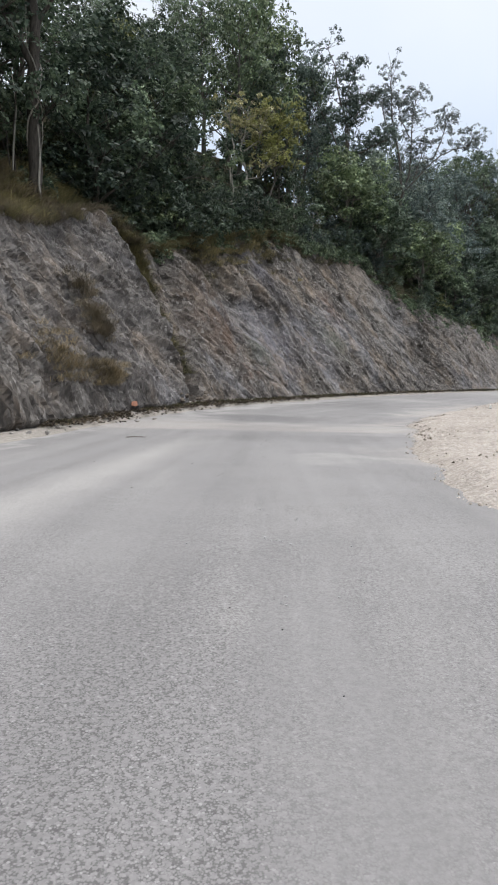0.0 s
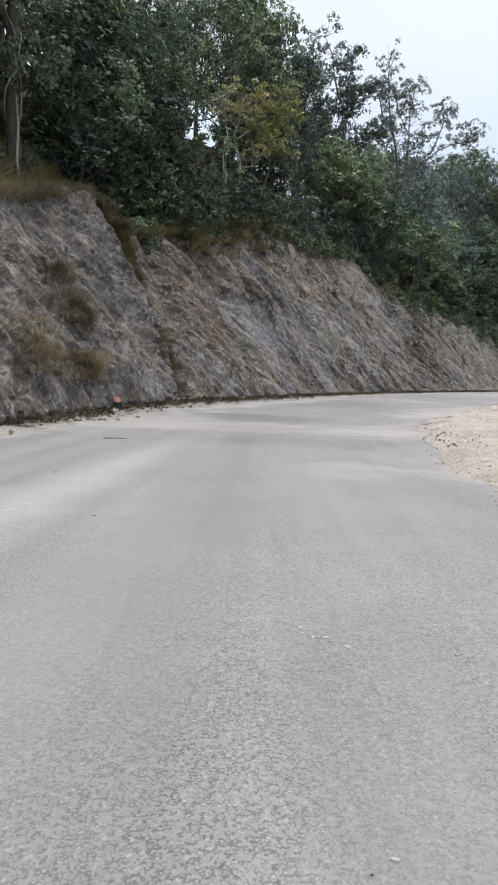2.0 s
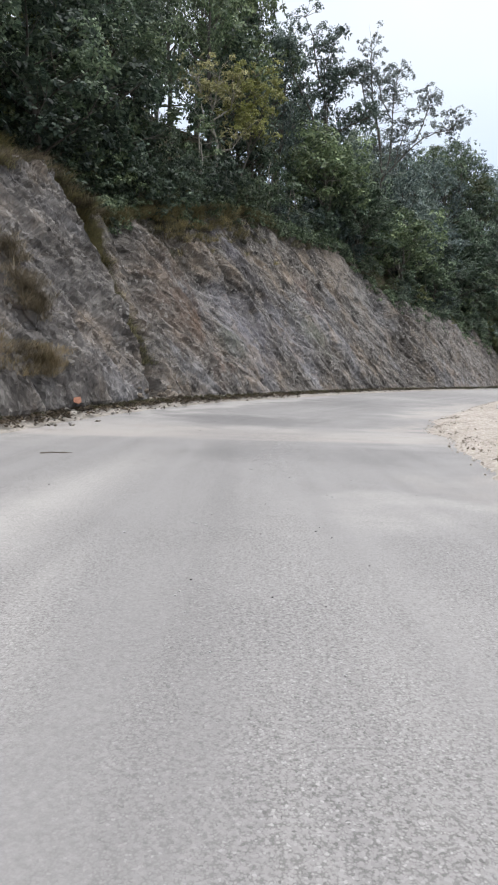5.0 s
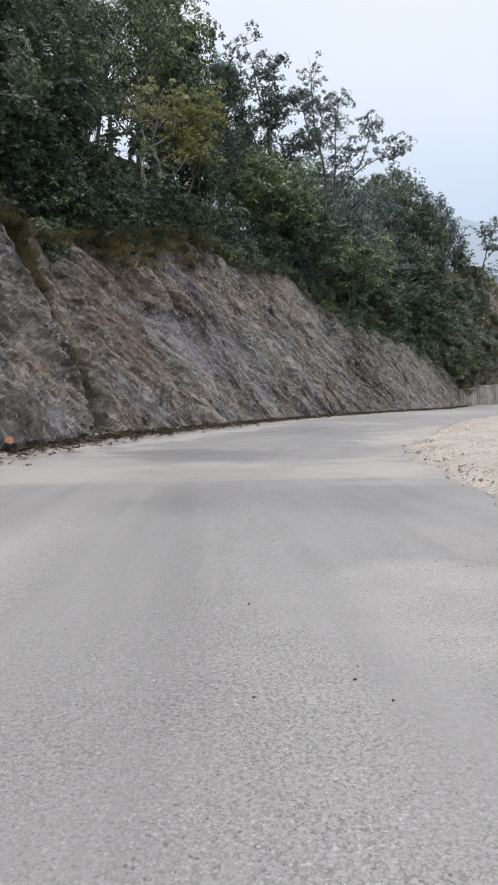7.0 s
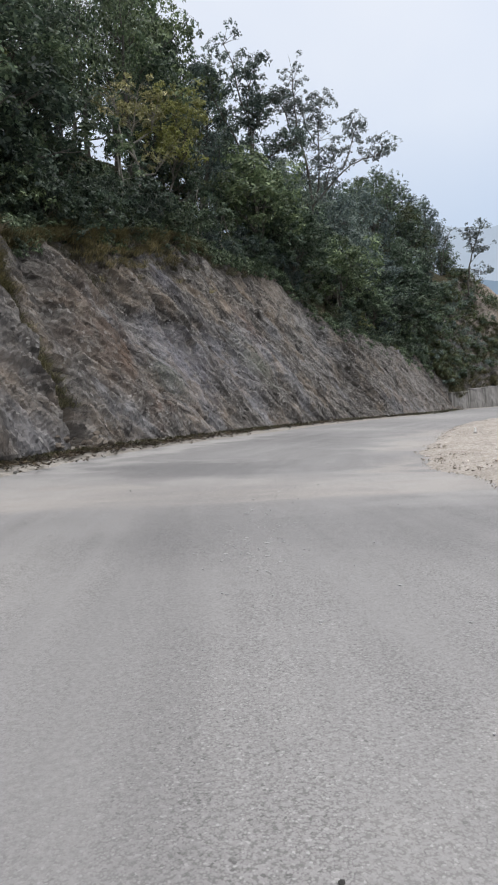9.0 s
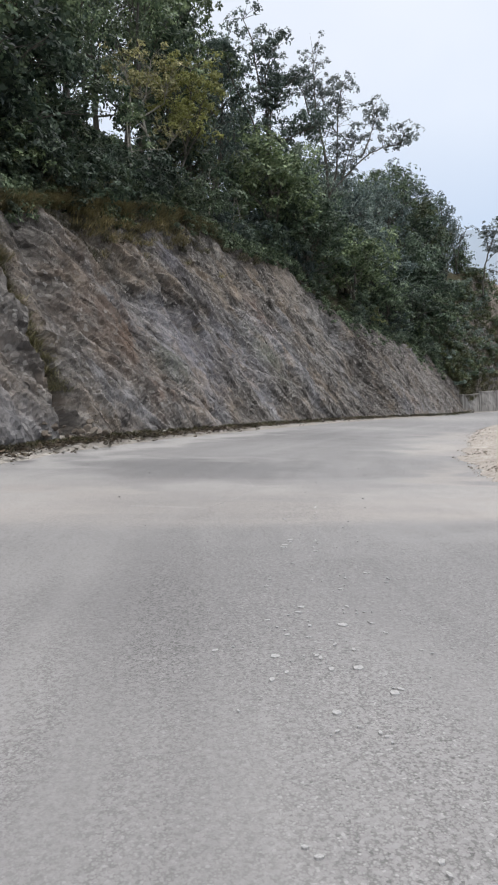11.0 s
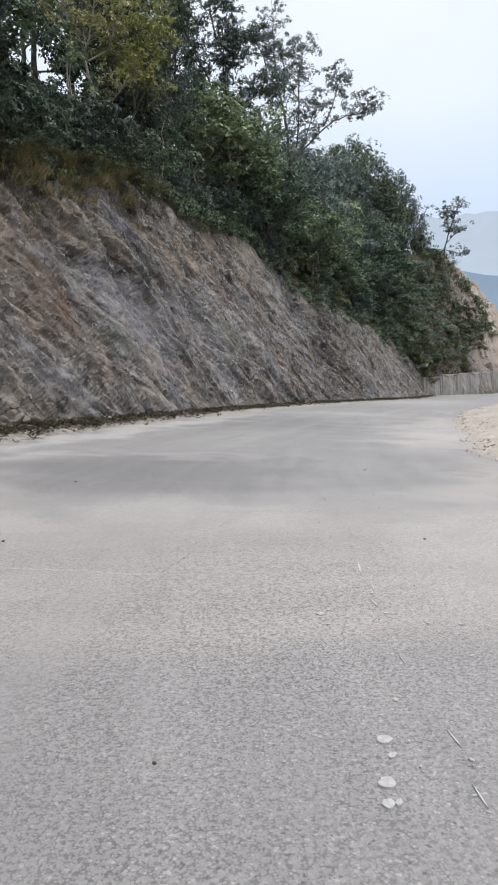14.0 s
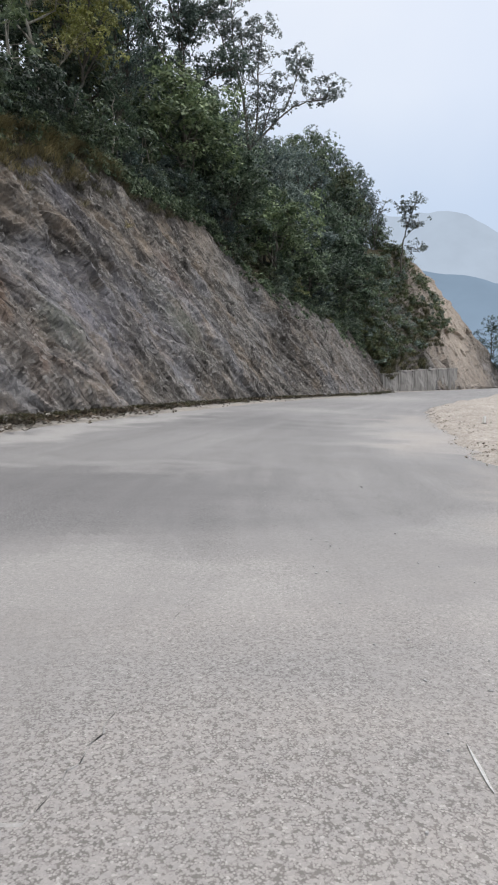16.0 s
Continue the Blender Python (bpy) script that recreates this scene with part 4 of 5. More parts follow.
# crown tops fitted to the camera's skyline: bearing and elevation in degrees
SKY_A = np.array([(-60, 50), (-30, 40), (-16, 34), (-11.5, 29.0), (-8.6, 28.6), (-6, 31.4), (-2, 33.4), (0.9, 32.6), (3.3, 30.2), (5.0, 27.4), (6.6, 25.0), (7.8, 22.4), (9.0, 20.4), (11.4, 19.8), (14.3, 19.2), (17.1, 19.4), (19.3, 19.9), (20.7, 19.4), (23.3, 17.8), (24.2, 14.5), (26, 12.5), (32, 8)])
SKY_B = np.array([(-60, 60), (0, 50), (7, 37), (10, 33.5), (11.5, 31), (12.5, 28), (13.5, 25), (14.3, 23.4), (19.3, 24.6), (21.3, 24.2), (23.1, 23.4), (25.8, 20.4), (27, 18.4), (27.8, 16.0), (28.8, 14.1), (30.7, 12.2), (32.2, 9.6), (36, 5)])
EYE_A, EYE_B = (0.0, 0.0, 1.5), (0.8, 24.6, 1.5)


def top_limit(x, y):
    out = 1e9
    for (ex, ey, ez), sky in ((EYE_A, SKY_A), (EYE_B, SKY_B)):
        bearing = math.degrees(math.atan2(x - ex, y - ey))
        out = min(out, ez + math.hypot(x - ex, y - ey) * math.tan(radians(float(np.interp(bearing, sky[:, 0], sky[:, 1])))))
        # trees in front kept low so the camera sees the yellowing tree
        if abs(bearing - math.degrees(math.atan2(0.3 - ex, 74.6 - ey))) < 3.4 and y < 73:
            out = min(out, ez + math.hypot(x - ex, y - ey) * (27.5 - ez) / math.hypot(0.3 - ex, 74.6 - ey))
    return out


PLANT = random.Random(5)
HEIGHTS = [16, 18, 15, 20, 17, 14, 19, 18, 15, 11, 12, 16]


def plant_tree(x, y, z, height, which, lean=0.0, wide=1.0):
    k = height / HEIGHTS[which]
    m = pose(x, y, z, PLANT.uniform(-4, 4) + lean, PLANT.uniform(-4, 4), PLANT.uniform(0, 360)) @ Matrix.Diagonal((k * wide, k * wide, k, 1))
    ob = copy_thing(TREES[which], m)
    tagged(ob, group="trees on the wooded slope")
    return ob


def plant_shrub(x, y, z, size, which):
    m = pose(x, y, z, PLANT.uniform(-8, 8), PLANT.uniform(-8, 8), PLANT.uniform(0, 360)) @ Matrix.Diagonal((size, size, size * PLANT.uniform(0.8, 1.15), 1))
    ob = copy_thing(SHRUBS[which], m)
    tagged(ob, group="shrubs along the rock edge")
    return ob


# rows of trees up the slope; heights cut to the camera's skyline
for row, (back, gap) in enumerate(((3.0, 4.2), (7, 4.6), (12, 5.6), (17.5, 6.6), (24, 8.5), (34, 13))):
    s = 50 + PLANT.uniform(0, 4)
    while s < 216:
        sj = s + PLANT.uniform(-1.5, 1.5)
        s += gap * PLANT.uniform(0.8, 1.2)
        n = float(crest(sj) / face_tan(sj)) + back + PLANT.uniform(-1.8, 1.8)
        if (98 < sj < 108 and back < 15) or (60 < sj < 74 and back < 6) or (136 < sj < 142 and 9 < n < 15):
            continue
        x, y, z = hill_place(sj, n)
        which = PLANT.choice((0, 0, 1, 1, 2, 3, 4, 4, 6, 6, 6, 5)) if row else PLANT.choice((0, 2, 2, 1, 4, 5, 6))
        # near trees mostly take the leaves with shade in their colour
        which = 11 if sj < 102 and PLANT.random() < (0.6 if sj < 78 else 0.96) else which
        # far trees take the leaves with haze in their colour
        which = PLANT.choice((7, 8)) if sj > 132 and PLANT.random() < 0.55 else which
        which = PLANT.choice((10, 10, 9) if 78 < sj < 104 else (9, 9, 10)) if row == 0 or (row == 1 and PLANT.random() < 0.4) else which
        want = PLANT.uniform(8, 14) if row == 0 else PLANT.uniform(13, 19) if row == 1 else PLANT.uniform(18, 32)
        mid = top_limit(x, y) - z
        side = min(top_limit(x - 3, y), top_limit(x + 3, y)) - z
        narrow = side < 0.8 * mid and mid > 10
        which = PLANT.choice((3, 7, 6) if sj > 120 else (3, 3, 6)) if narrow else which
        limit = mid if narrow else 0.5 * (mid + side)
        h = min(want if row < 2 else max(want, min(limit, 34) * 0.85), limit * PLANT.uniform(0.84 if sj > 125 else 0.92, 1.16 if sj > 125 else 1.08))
        if h > 6:
            plant_tree(x, y, z - 0.2, h, which, wide=0.75 if narrow else min(1.25, max(0.85, 17 / h)))
        elif h > 2.0:
            plant_shrub(x, y, z - 0.1, h / 5, PLANT.choice((0, 1)))

for i in range(56):
    s = PLANT.uniform(54, 79)
    x, y, z = hill_place(s, float(crest(s) / face_tan(s)) + PLANT.uniform(1.3, 7.0) + (3.2 if s < 74 else 0))
    if math.hypot(x + 13.6, y - 40) > 2.2:
        plant_shrub(x, y, z - 0.1, PLANT.uniform(0.45, 0.95), PLANT.choice((0, 3, 3, 2)))

s = 77.0
while s < 99:
    x, y, z = hill_place(s, float(crest(s) / face_tan(s)) + PLANT.uniform(-0.2, 1.6))
    plant_shrub(x, y, z - 0.5, PLANT.uniform(0.35, 0.75), PLANT.choice((0, 3, 3, 3)))
    s += PLANT.uniform(0.5, 0.9)

# shrubs hanging over the rock edge, and on the slope above the wall
s = 76.0
while s < 182:
    back = PLANT.uniform(-0.6, 2.2)
    x, y, z = hill_place(s, float(crest(s) / face_tan(s)) + back)
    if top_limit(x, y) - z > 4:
        plant_shrub(x, y, z - 0.1, PLANT.uniform(0.45, 1.0), PLANT.choice((0, 0, 1, 1, 2) if s > 104 else (3, 3, 3, 0)))
    s += PLANT.uniform(0.9, 2.0)
def thicket(name, mat, count, label, seed):
    """Low scrub on the slope above the wall, in one mass."""
    rng = np.random.default_rng(seed)
    centres, size = [], []
    while len(centres) < count * 5:
        s = rng.uniform(177, 231)
        h = float(crest(s)) * rng.uniform(0.30 if s < 206 else 0.34 if s < 219 else 0.46, 1.08 if s < 219 else 0.86)
        if h < 4.5:
            continue
        x, y, z = hill_place(s, h / float(face_tan(s)))
        r = rng.uniform(0.5, 1.3)
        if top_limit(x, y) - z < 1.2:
            continue
        for _ in range(5):
            d = rng.normal(0, 0.8, 3) * r
            centres.append((x + d[0] + 0.25, y + d[1] - 0.25, z + abs(d[2]) * 0.7 + 0.2))
            size.append(r * rng.uniform(0.5, 0.9))
    co, quads = leaf_cloud(rng, centres, np.asarray(size) * 1.25, 66, 0.29, 0.6)
    me = bpy.data.meshes.new(name)
    fill_mesh(me, co, quads)
    return thing(name, me, mat, label, "scrub", "stuff")


def undergrowth(name, mat, count, label, seed):
    """Waist-high growth on the floor of the wood."""
    rng = np.random.default_rng(seed)
    centres, size = [], []
    for _ in range(count):
        s = rng.uniform(56, 120)
        x, y, z = hill_place(s, float(crest(s) / face_tan(s)) + rng.uniform(1.0, 14.0))
        r = rng.uniform(0.5, 1.2)
        centres.append((x, y, z + r * 0.6))
        size.append(r)
    co, quads = leaf_cloud(rng, centres, size, 60, 0.32)
    me = bpy.data.meshes.new(name)
    fill_mesh(me, co, quads)
    return thing(name, me, mat, label, "undergrowth", "stuff")


undergrowth("undergrowth", M_LEAF_SHADE, 520, "green undergrowth on the floor of the wood, coloured darker for shade", 75)
thicket("scrub", M_LEAF, 90, "green scrub covering the slope above the wall", 71)
thicket("scrub", M_LEAF_OLIVE, 120, "olive scrub covering the slope above the wall", 72)
thicket("scrub", M_LEAF_HAZE, 70, "scrub on the slope above the wall, tinted blue-green for haze", 73)


# ---------------------------------------------------------------- single trees that stand out
def sparse_tree(name, seed, label, base, stems, bark, leaf, leaf_size=0.42, puff=1.1, per=60, keep=0.9):
    """A tree from a few stems (lists of places with a thickness), with airy leaf puffs near their ends."""
    rng = np.random.default_rng(seed)
    root = tagged(new(name), label, "tree")
    root.matrix_world = Matrix.Translation(base)
    v, f, centres = [], [], []
    for line, r0, r1, leafy in stems:
        pts = [Vector(p) - Vector(base) for p in line]
        fine = []
        for a, b in zip(pts, pts[1:]):
            for i in range(4):
                fine.append(a.lerp(b, i / 4) + Vector(rng.normal(0, 0.10, 3)) * (a - b).length * 0.16)
        fine.append(pts[-1])
        n = len(fine)
        tube(v, f, fine, [r0 + (r1 - r0) * i / (n - 1) for i in range(n)], 7)
        for i in range(n):
            if i / (n - 1) < 1 - leafy:
                continue
            for _ in range(5):
                d = Vector(rng.normal(0, 1, 3))
                d.z = abs(d.z) * 0.6 + 0.1
                ln = rng.uniform(0.8, 2.8)
                tip = fine[i] + d.normalized() * ln
                tube(v, f, [fine[i], fine[i].lerp(tip, 0.5) + Vector((0, 0, 0.15)), tip], [r1 * 0.8, r1 * 0.5, r1 * 0.2], 4)
                if rng.uniform() < keep:
                    centres.append(tuple(tip))
    part("trunk", raw_mesh("trunk", v, f, bark), bark, root)
    co, quads = leaf_cloud(rng, centres, puff * rng.uniform(0.5, 1.2, len(centres)), per, leaf_size, 0.5)
    me = bpy.data.meshes.new("crown")
    fill_mesh(me, co, quads)
    me.materials.append(leaf)
    part("crown", me, leaf, root)
    return root


bx0, by0, bz0 = hill_place(139, 12)
sparse_tree("slender_tree", 31, "tall slender tree with an open crown above the others", (bx0, by0, bz0 - 0.3), [
    ([(bx0, by0, bz0 - 0.3), (24.4, 104.5, 34.4), (23.4, 104.5, 41), (22.4, 104.5, 45), (22.0, 104.5, 49), (21.9, 104.5, 53.6)], 0.25, 0.05, 0.8),
    ([(22.7, 104.5, 44.0), (21.2, 104.3, 45), (20.6, 104.2, 47.6), (19.6, 104, 49)], 0.13, 0.05, 0.4),
    ([(24.4, 104.6, 34), (25.5, 104.8, 38), (25.5, 105, 44), (25.8, 105, 47.4), (26.4, 105, 50.4)], 0.14, 0.04, 0.85),
    ([(25.4, 104.8, 43.0), (23.9, 105.5, 46), (23.6, 105.8, 48.5)], 0.10, 0.04, 0.6),
    ([(24.6, 104.4, 34.6), (27.9, 104.2, 38.2), (30, 104, 40), (32, 104, 41), (34.4, 103.8, 41.4), (35.2, 103.7, 43)], 0.13, 0.04, 0.4),
    ([(29, 104.1, 39.6), (30.2, 104.4, 42.4), (30.9, 104.6, 44.8), (31.6, 104.8, 46.4)], 0.12, 0.04, 0.5),
    ([(26, 104.3, 36.5), (27.2, 104.8, 40), (28, 105, 42.5)], 0.10, 0.04, 0.9),
], M_BARK, M_LEAF_GREY_HAZE, 0.24, 0.72, 62)

rx0, ry0, rz0 = hill_place(126, 13)
sparse_tree("ragged_tree", 35, "tall tree with ragged open branches at the edge of the wood", (rx0, ry0, rz0 - 0.3), [
    ([(rx0, ry0, rz0 - 0.3), (rx0 + 0.3, ry0, rz0 + 9), (rx0 + 0.2, ry0, rz0 + 17), (10.6, ry0, 51.5)], 0.26, 0.05, 0.7),
    ([(rx0 + 0.3, ry0, rz0 + 8), (14.0, ry0, 40), (15.6, ry0, 43.5), (17.0, ry0, 44.5)], 0.13, 0.04, 0.7),
    ([(rx0 + 0.2, ry0, rz0 + 12), (13.4, ry0, 45), (14.8, ry0, 49)], 0.12, 0.04, 0.75),
    ([(rx0 + 0.2, ry0, rz0 + 6), (15.0, ry0, 36.5), (18.0, ry0 - 0.5, 38), (19.4, ry0 - 0.5, 38.5)], 0.12, 0.04, 0.6),
    ([(rx0 + 0.2, ry0, rz0 + 11), (9.2, ry0, 44), (8.2, ry0, 47.5)], 0.12, 0.04, 0.75),
], M_BARK, M_LEAF_DARK, 0.27, 1.05, 96)
sparse_tree("leaning_tree", 37, "small leaning tree with sparse leaves at the crest", (72.0, 149.0, 33.0), [
    ([(72.0, 149.0, 30.0), (72.6, 149.5, 36), (73.8, 149.8, 40), (75.2, 150, 43.5), (76.2, 150, 46)], 0.20, 0.05, 0.5),
    ([(73.0, 149.6, 37.5), (75.0, 149.5, 39.5), (76.8, 149.5, 40.5)], 0.10, 0.04, 0.5),
    ([(73.8, 149.8, 40), (73.2, 150, 43), (73.4, 150, 44.6)], 0.09, 0.04, 0.5),
    ([(73.2, 149.6, 36), (75.6, 149.2, 35.4), (76.6, 149, 34.6)], 0.08, 0.04, 0.4),
], M_BARK, M_LEAF_GREY_HAZE, 0.26, 0.7, 54)
sparse_tree("bare_tree", 38, "thin half-bare tree with few leaves at the crest", (68.0, 154.0, 34.0), [
    ([(68.0, 154.0, 31.0), (68.2, 154, 38), (69.0, 154, 43), (70.6, 154, 46)], 0.13, 0.04, 0.25),
    ([(68.2, 154, 38), (67.3, 154, 42), (67.0, 154, 45)], 0.09, 0.03, 0.25),
], M_BARK, M_LEAF_GREY_HAZE, 0.28, 0.5, 30, 0.6)

yx, yy, yz = hill_place(103.5, 13.2)
sparse_tree("yellowing_tree", 41, "small tree with pale yellow leaves on bare branches", (yx, yy, yz - 0.3), [
    ([(yx, yy, yz - 0.3), (yx - 0.1, yy, yz + 4), (yx - 0.9, yy, yz + 7), (-1.0, 76.2, 32), (-0.6, 76.2, 35)], 0.17, 0.04, 0.45),
    ([(yx - 0.3, yy, yz + 5), (yx - 1.6, yy - 0.5, 29.5), (-2.6, 76, 32.4), (-3.0, 76, 34)], 0.11, 0.04, 0.4),
    ([(yx - 0.1, yy, yz + 3.5), (0.8, 76.0, 27.0), (1.6, 76, 28.2)], 0.09, 0.04, 0.4),
    ([(yx - 0.8, yy, yz + 6.5), (0.6, 76.2, 31.2), (1.0, 76.2, 33)], 0.09, 0.04, 0.4),
], M_BARK_PALE, M_LEAF_YELLOW, 0.24, 0.62, 40, 0.75)
sparse_tree("feathery_tree", 42, "soft yellow-green tree with drooping feathery foliage", (yx + 2.2, yy + 1.5, yz + 0.6), [
    ([(yx + 2.2, yy + 1.5, yz + 0.6), (2.6, 78, 27), (2.9, 78, 31), (3.2, 78, 35.5)], 0.14, 0.04, 0.55),
    ([(2.6, 78, 28), (3.9, 77.6, 31), (4.5, 77.4, 33.5)], 0.08, 0.03, 0.6),
    ([(2.6, 78, 28), (1.7, 77.6, 31), (1.6, 77.4, 34)], 0.08, 0.03, 0.6),
    ([(2.6, 78, 27), (3.4, 77, 28.4), (4.0, 76.6, 29.2)], 0.08, 0.03, 0.5),
], M_BARK, M_LEAF_SOFT, 0.20, 0.80, 90)

# old trunk wound with a pale climber on the crest
root = sparse_tree("old_tree", 43, "thick old trunk wound with pale climbers on the crest", (-13.6, 40.0, 12.6), [
    ([(-13.6, 40, 12.6), (-13.5, 40, 16), (-13.55, 40, 20), (-13.5, 40, 25.5), (-13.0, 40.4, 31)], 0.46, 0.26, 0.25),
    ([(-13.5, 40, 21), (-14.2, 39.6, 22.6), (-15.6, 39.2, 24.6), (-17.5, 39, 26)], 0.22, 0.10, 0.5),
    ([(-13.5, 40, 23.5), (-12.2, 39.6, 25.2), (-10.6, 39.4, 26), (-9.4, 39.2, 28)], 0.14, 0.05, 0.7),
    ([(-13.5, 40, 17.5), (-12.8, 39.8, 18.4), (-12.3, 39.6, 18.9)], 0.06, 0.03, 0.6),
    ([(-14.6, 39.8, 13.2), (-14.75, 39.8, 17), (-14.5, 39.8, 20.5), (-13.8, 39.9, 22)], 0.07, 0.05, 0.05),
    ([(-15.1, 39.7, 13.2), (-15.0, 39.7, 16), (-15.3, 39.7, 18.4)], 0.06, 0.03, 0.3),
], M_BARK_DARK, M_LEAF, 0.30, 0.8, 46)
v, f = [], []
for ph, r, rate in ((0.0, 0.055, 0.30), (2.4, 0.04, -0.17)):
    turn = [ph + i * rate + 0.9 * noise.noise(Vector((i * 0.21, ph, 0))) for i in range(40)]
    tube(v, f, [Vector((0.08 + 0.45 * math.cos(a), 0.45 * math.sin(a), 0.4 + i * 0.36 + 0.3 * noise.noise(Vector((i * 0.3, 5, ph))))) for i, a in enumerate(turn)], [r] * 40, 6)
tube(v, f, [Vector(q) for q in ((-1.1, -0.3, 0.3), (-1.22, -0.3, 2.4), (-1.12, -0.3, 4.2), (-0.95, -0.25, 6.2), (-1.25, -0.2, 8.6))], [0.07, 0.06, 0.055, 0.045, 0.03], 6)
tube(v, f, [Vector(q) for q in ((0.55, -0.3, 0.2), (0.42, -0.4, 1.6), (0.50, -0.35, 3.4), (0.38, -0.35, 5.2))], [0.09, 0.08, 0.06, 0.04], 6)
part("climber", raw_mesh("climber", v, f, M_BARK_PALE), M_BARK_PALE, root, "pale twisted climbing stem")

fx, fy = 127.0, 190.0
ft = copy_thing(TREES[1], pose(fx, fy, 3.0, 0, 0, 40) @ Matrix.Diagonal((1.25, 1.25, 1.36, 1)))
tagged(ft, "dark green tree beyond the rocky spur", "tree")

for s, back, h in ((74, 15, 17), (82, 9, 13), (112, 6, 10)):
    x, y, z = hill_place(s, float(crest(s) / face_tan(s)) + back)
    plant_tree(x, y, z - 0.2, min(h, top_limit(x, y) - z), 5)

# thin pale stems standing in front of the thicket
def thin_stem(seed, s, back, height):
    rng = np.random.default_rng(seed)
    x, y, z = hill_place(s, float(crest(s) / face_tan(s)) + back)
    root = tagged(new("sapling"), "thin pale sapling stem with few leaves", "tree", "saplings at the rock edge")
    root.matrix_world = Matrix.Translation((x, y, z - 0.3))
    v, f, tips = limbs(rng, height, (rng.uniform(-0.12, 0.12), rng.uniform(-0.12, 0.12)), 0.014 * height, 5, 0.25, 0.45)
    part("trunk", raw_mesh("trunk", v, f, M_BARK_PALE), M_BARK_PALE, root)
    co, quads = leaf_cloud(rng, [tuple(t) for t in tips[::3]], 0.5, 40, 0.30)
    me = bpy.data.meshes.new("crown")
    fill_mesh(me, co, quads)
    part("crown", me, M_LEAF, root)


for i, (s, back, height) in enumerate(((79, 1.2, 5.5), (84, 2.5, 7), (96, 2.0, 8), (98.5, 3.2, 9), (109, 1.5, 8), (113, 1.2, 6.5), (117, 2.4, 7.5), (122, 1.4, 6), (126.5, 0.6, 5), (129, 1.8, 7), (141, 2, 8), (150, 1.5, 7))):
    thin_stem(300 + i, s, back, height)


# ---------------------------------------------------------------- grass and weeds
def blades(rng, places, count, length, width, lean, fall=(0, 0)):
    """Curved grass blades in tufts: corners and faces."""
    places = np.asarray(places, float)
    n = len(places) * count
    p = np.repeat(places, count, 0) + rng.normal(0, 1, (n, 3)) * (length * 0.22, length * 0.22, 0.03)
    a = rng.uniform(0, 2 * math.pi, n)
    L = length * rng.uniform(0.45, 1.15, n)
    d = np.stack([np.cos(a) * lean + fall[0], np.sin(a) * lean + fall[1], np.ones(n)], 1)
    d /= np.linalg.norm(d, axis=1)[:, None]
    bend = np.stack([np.cos(a) * 0.45 + fall[0], np.sin(a) * 0.45 + fall[1], -0.25 * np.ones(n)], 1)
    side = np.stack([-np.sin(a), np.cos(a), np.zeros(n)], 1) * (width * rng.uniform(0.6, 1.3, n))[:, None]
    mid = p + d * (L * 0.55)[:, None]
    tip = p + d * (L * 0.85)[:, None] + bend * (L * 0.4)[:, None]
    co = np.stack([p - side, p + side, mid + side * 0.7, mid - side * 0.7, tip - side * 0.15, tip + side * 0.15], 1).reshape(-1, 3)
    b = np.arange(n)[:, None] * 6
    return co, np.concatenate([b + (0, 1, 2, 3), b + (3, 2, 5, 4)])


def grass(name, places, count, length, width, lean, mat, label, seed, fall=(0, 0)):
    co, quads = blades(np.random.default_rng(seed), places, count, length, width, lean, fall)
    me = bpy.data.meshes.new(name)
    fill_mesh(me, co, quads)
    return thing(name, me, mat, label, "grass", "stuff")


GR = random.Random(9)
M_GRASS_OLIVE = leaf_material("olive_grass", (0.062, 0.057, 0.034), (0.122, 0.108, 0.066), (0.22, 0.190, 0.122))
M_GRASS_SLOPE = leaf_material("slope_grass", (0.08, 0.075, 0.038), (0.16, 0.145, 0.078), (0.30, 0.26, 0.15))
M_GRASS_TAN = leaf_material("tan_grass", (0.075, 0.059, 0.040), (0.135, 0.108, 0.074), (0.23, 0.185, 0.13))
M_GRASS_RUST = leaf_material("rusty_grass", (0.125, 0.093, 0.062), (0.225, 0.172, 0.115), (0.36, 0.295, 0.21))


def edge_places(count, s0, s1, back0, back1):
    out = []
    for _ in range(count):
        s = GR.uniform(s0, s1)
        while s > 76 and float(fbm(s * 0.55, 3.1, 3, 70)) < -0.12:
            s = GR.uniform(s0, s1)
        x, y, z = hill_place(s, float(crest(s) / face_tan(s)) + GR.uniform(back0, back1))
        out.append((x, y, z + 0.1))
    return out


def face_places(count, s, h, ds, dh, out_by=0.7):
    out = []
    for _ in range(count):
        si, hi = GR.gauss(s, ds), max(0.3, GR.gauss(h, dh))
        x, y = along(si, hi / FACE - out_by)
        out.append((float(x), float(y), float(foot_z(si)) + hi))
    return out


grass("dry_grass", edge_places(250, 76, 116, -0.9, 1.0) + edge_places(120, 75, 104, -1.8, 0.3), 42, 0.7, 0.018, 0.9, M_GRASS_OLIVE, "olive and tan grass overhanging the rock edge", 51, (0.35, -0.35))
grass("dry_grass", edge_places(200, 54, 68.5, 0.2, 4.2), 44, 1.1, 0.022, 1.0, M_GRASS_RUST, "rusty dry grass on the crest below the old tree", 52, (0.7, -0.7))
grass("dry_grass", edge_places(200, 60, 76, 0.2, 4.0), 44, 1.0, 0.020, 1.0, M_GRASS_SLOPE, "olive straw-coloured grass on the crest", 53, (0.7, -0.7))
grass("dry_grass", face_places(46, 64.2, 6.3, 0.8, 0.7, 2.2) + face_places(40, 64.5, 4.9, 0.5, 0.5, 2.1), 45, 0.8, 0.008, 1.0, M_GRASS_TAN, "dry grass tuft rooted in a crack of the rock", 54, (0.3, -0.3))
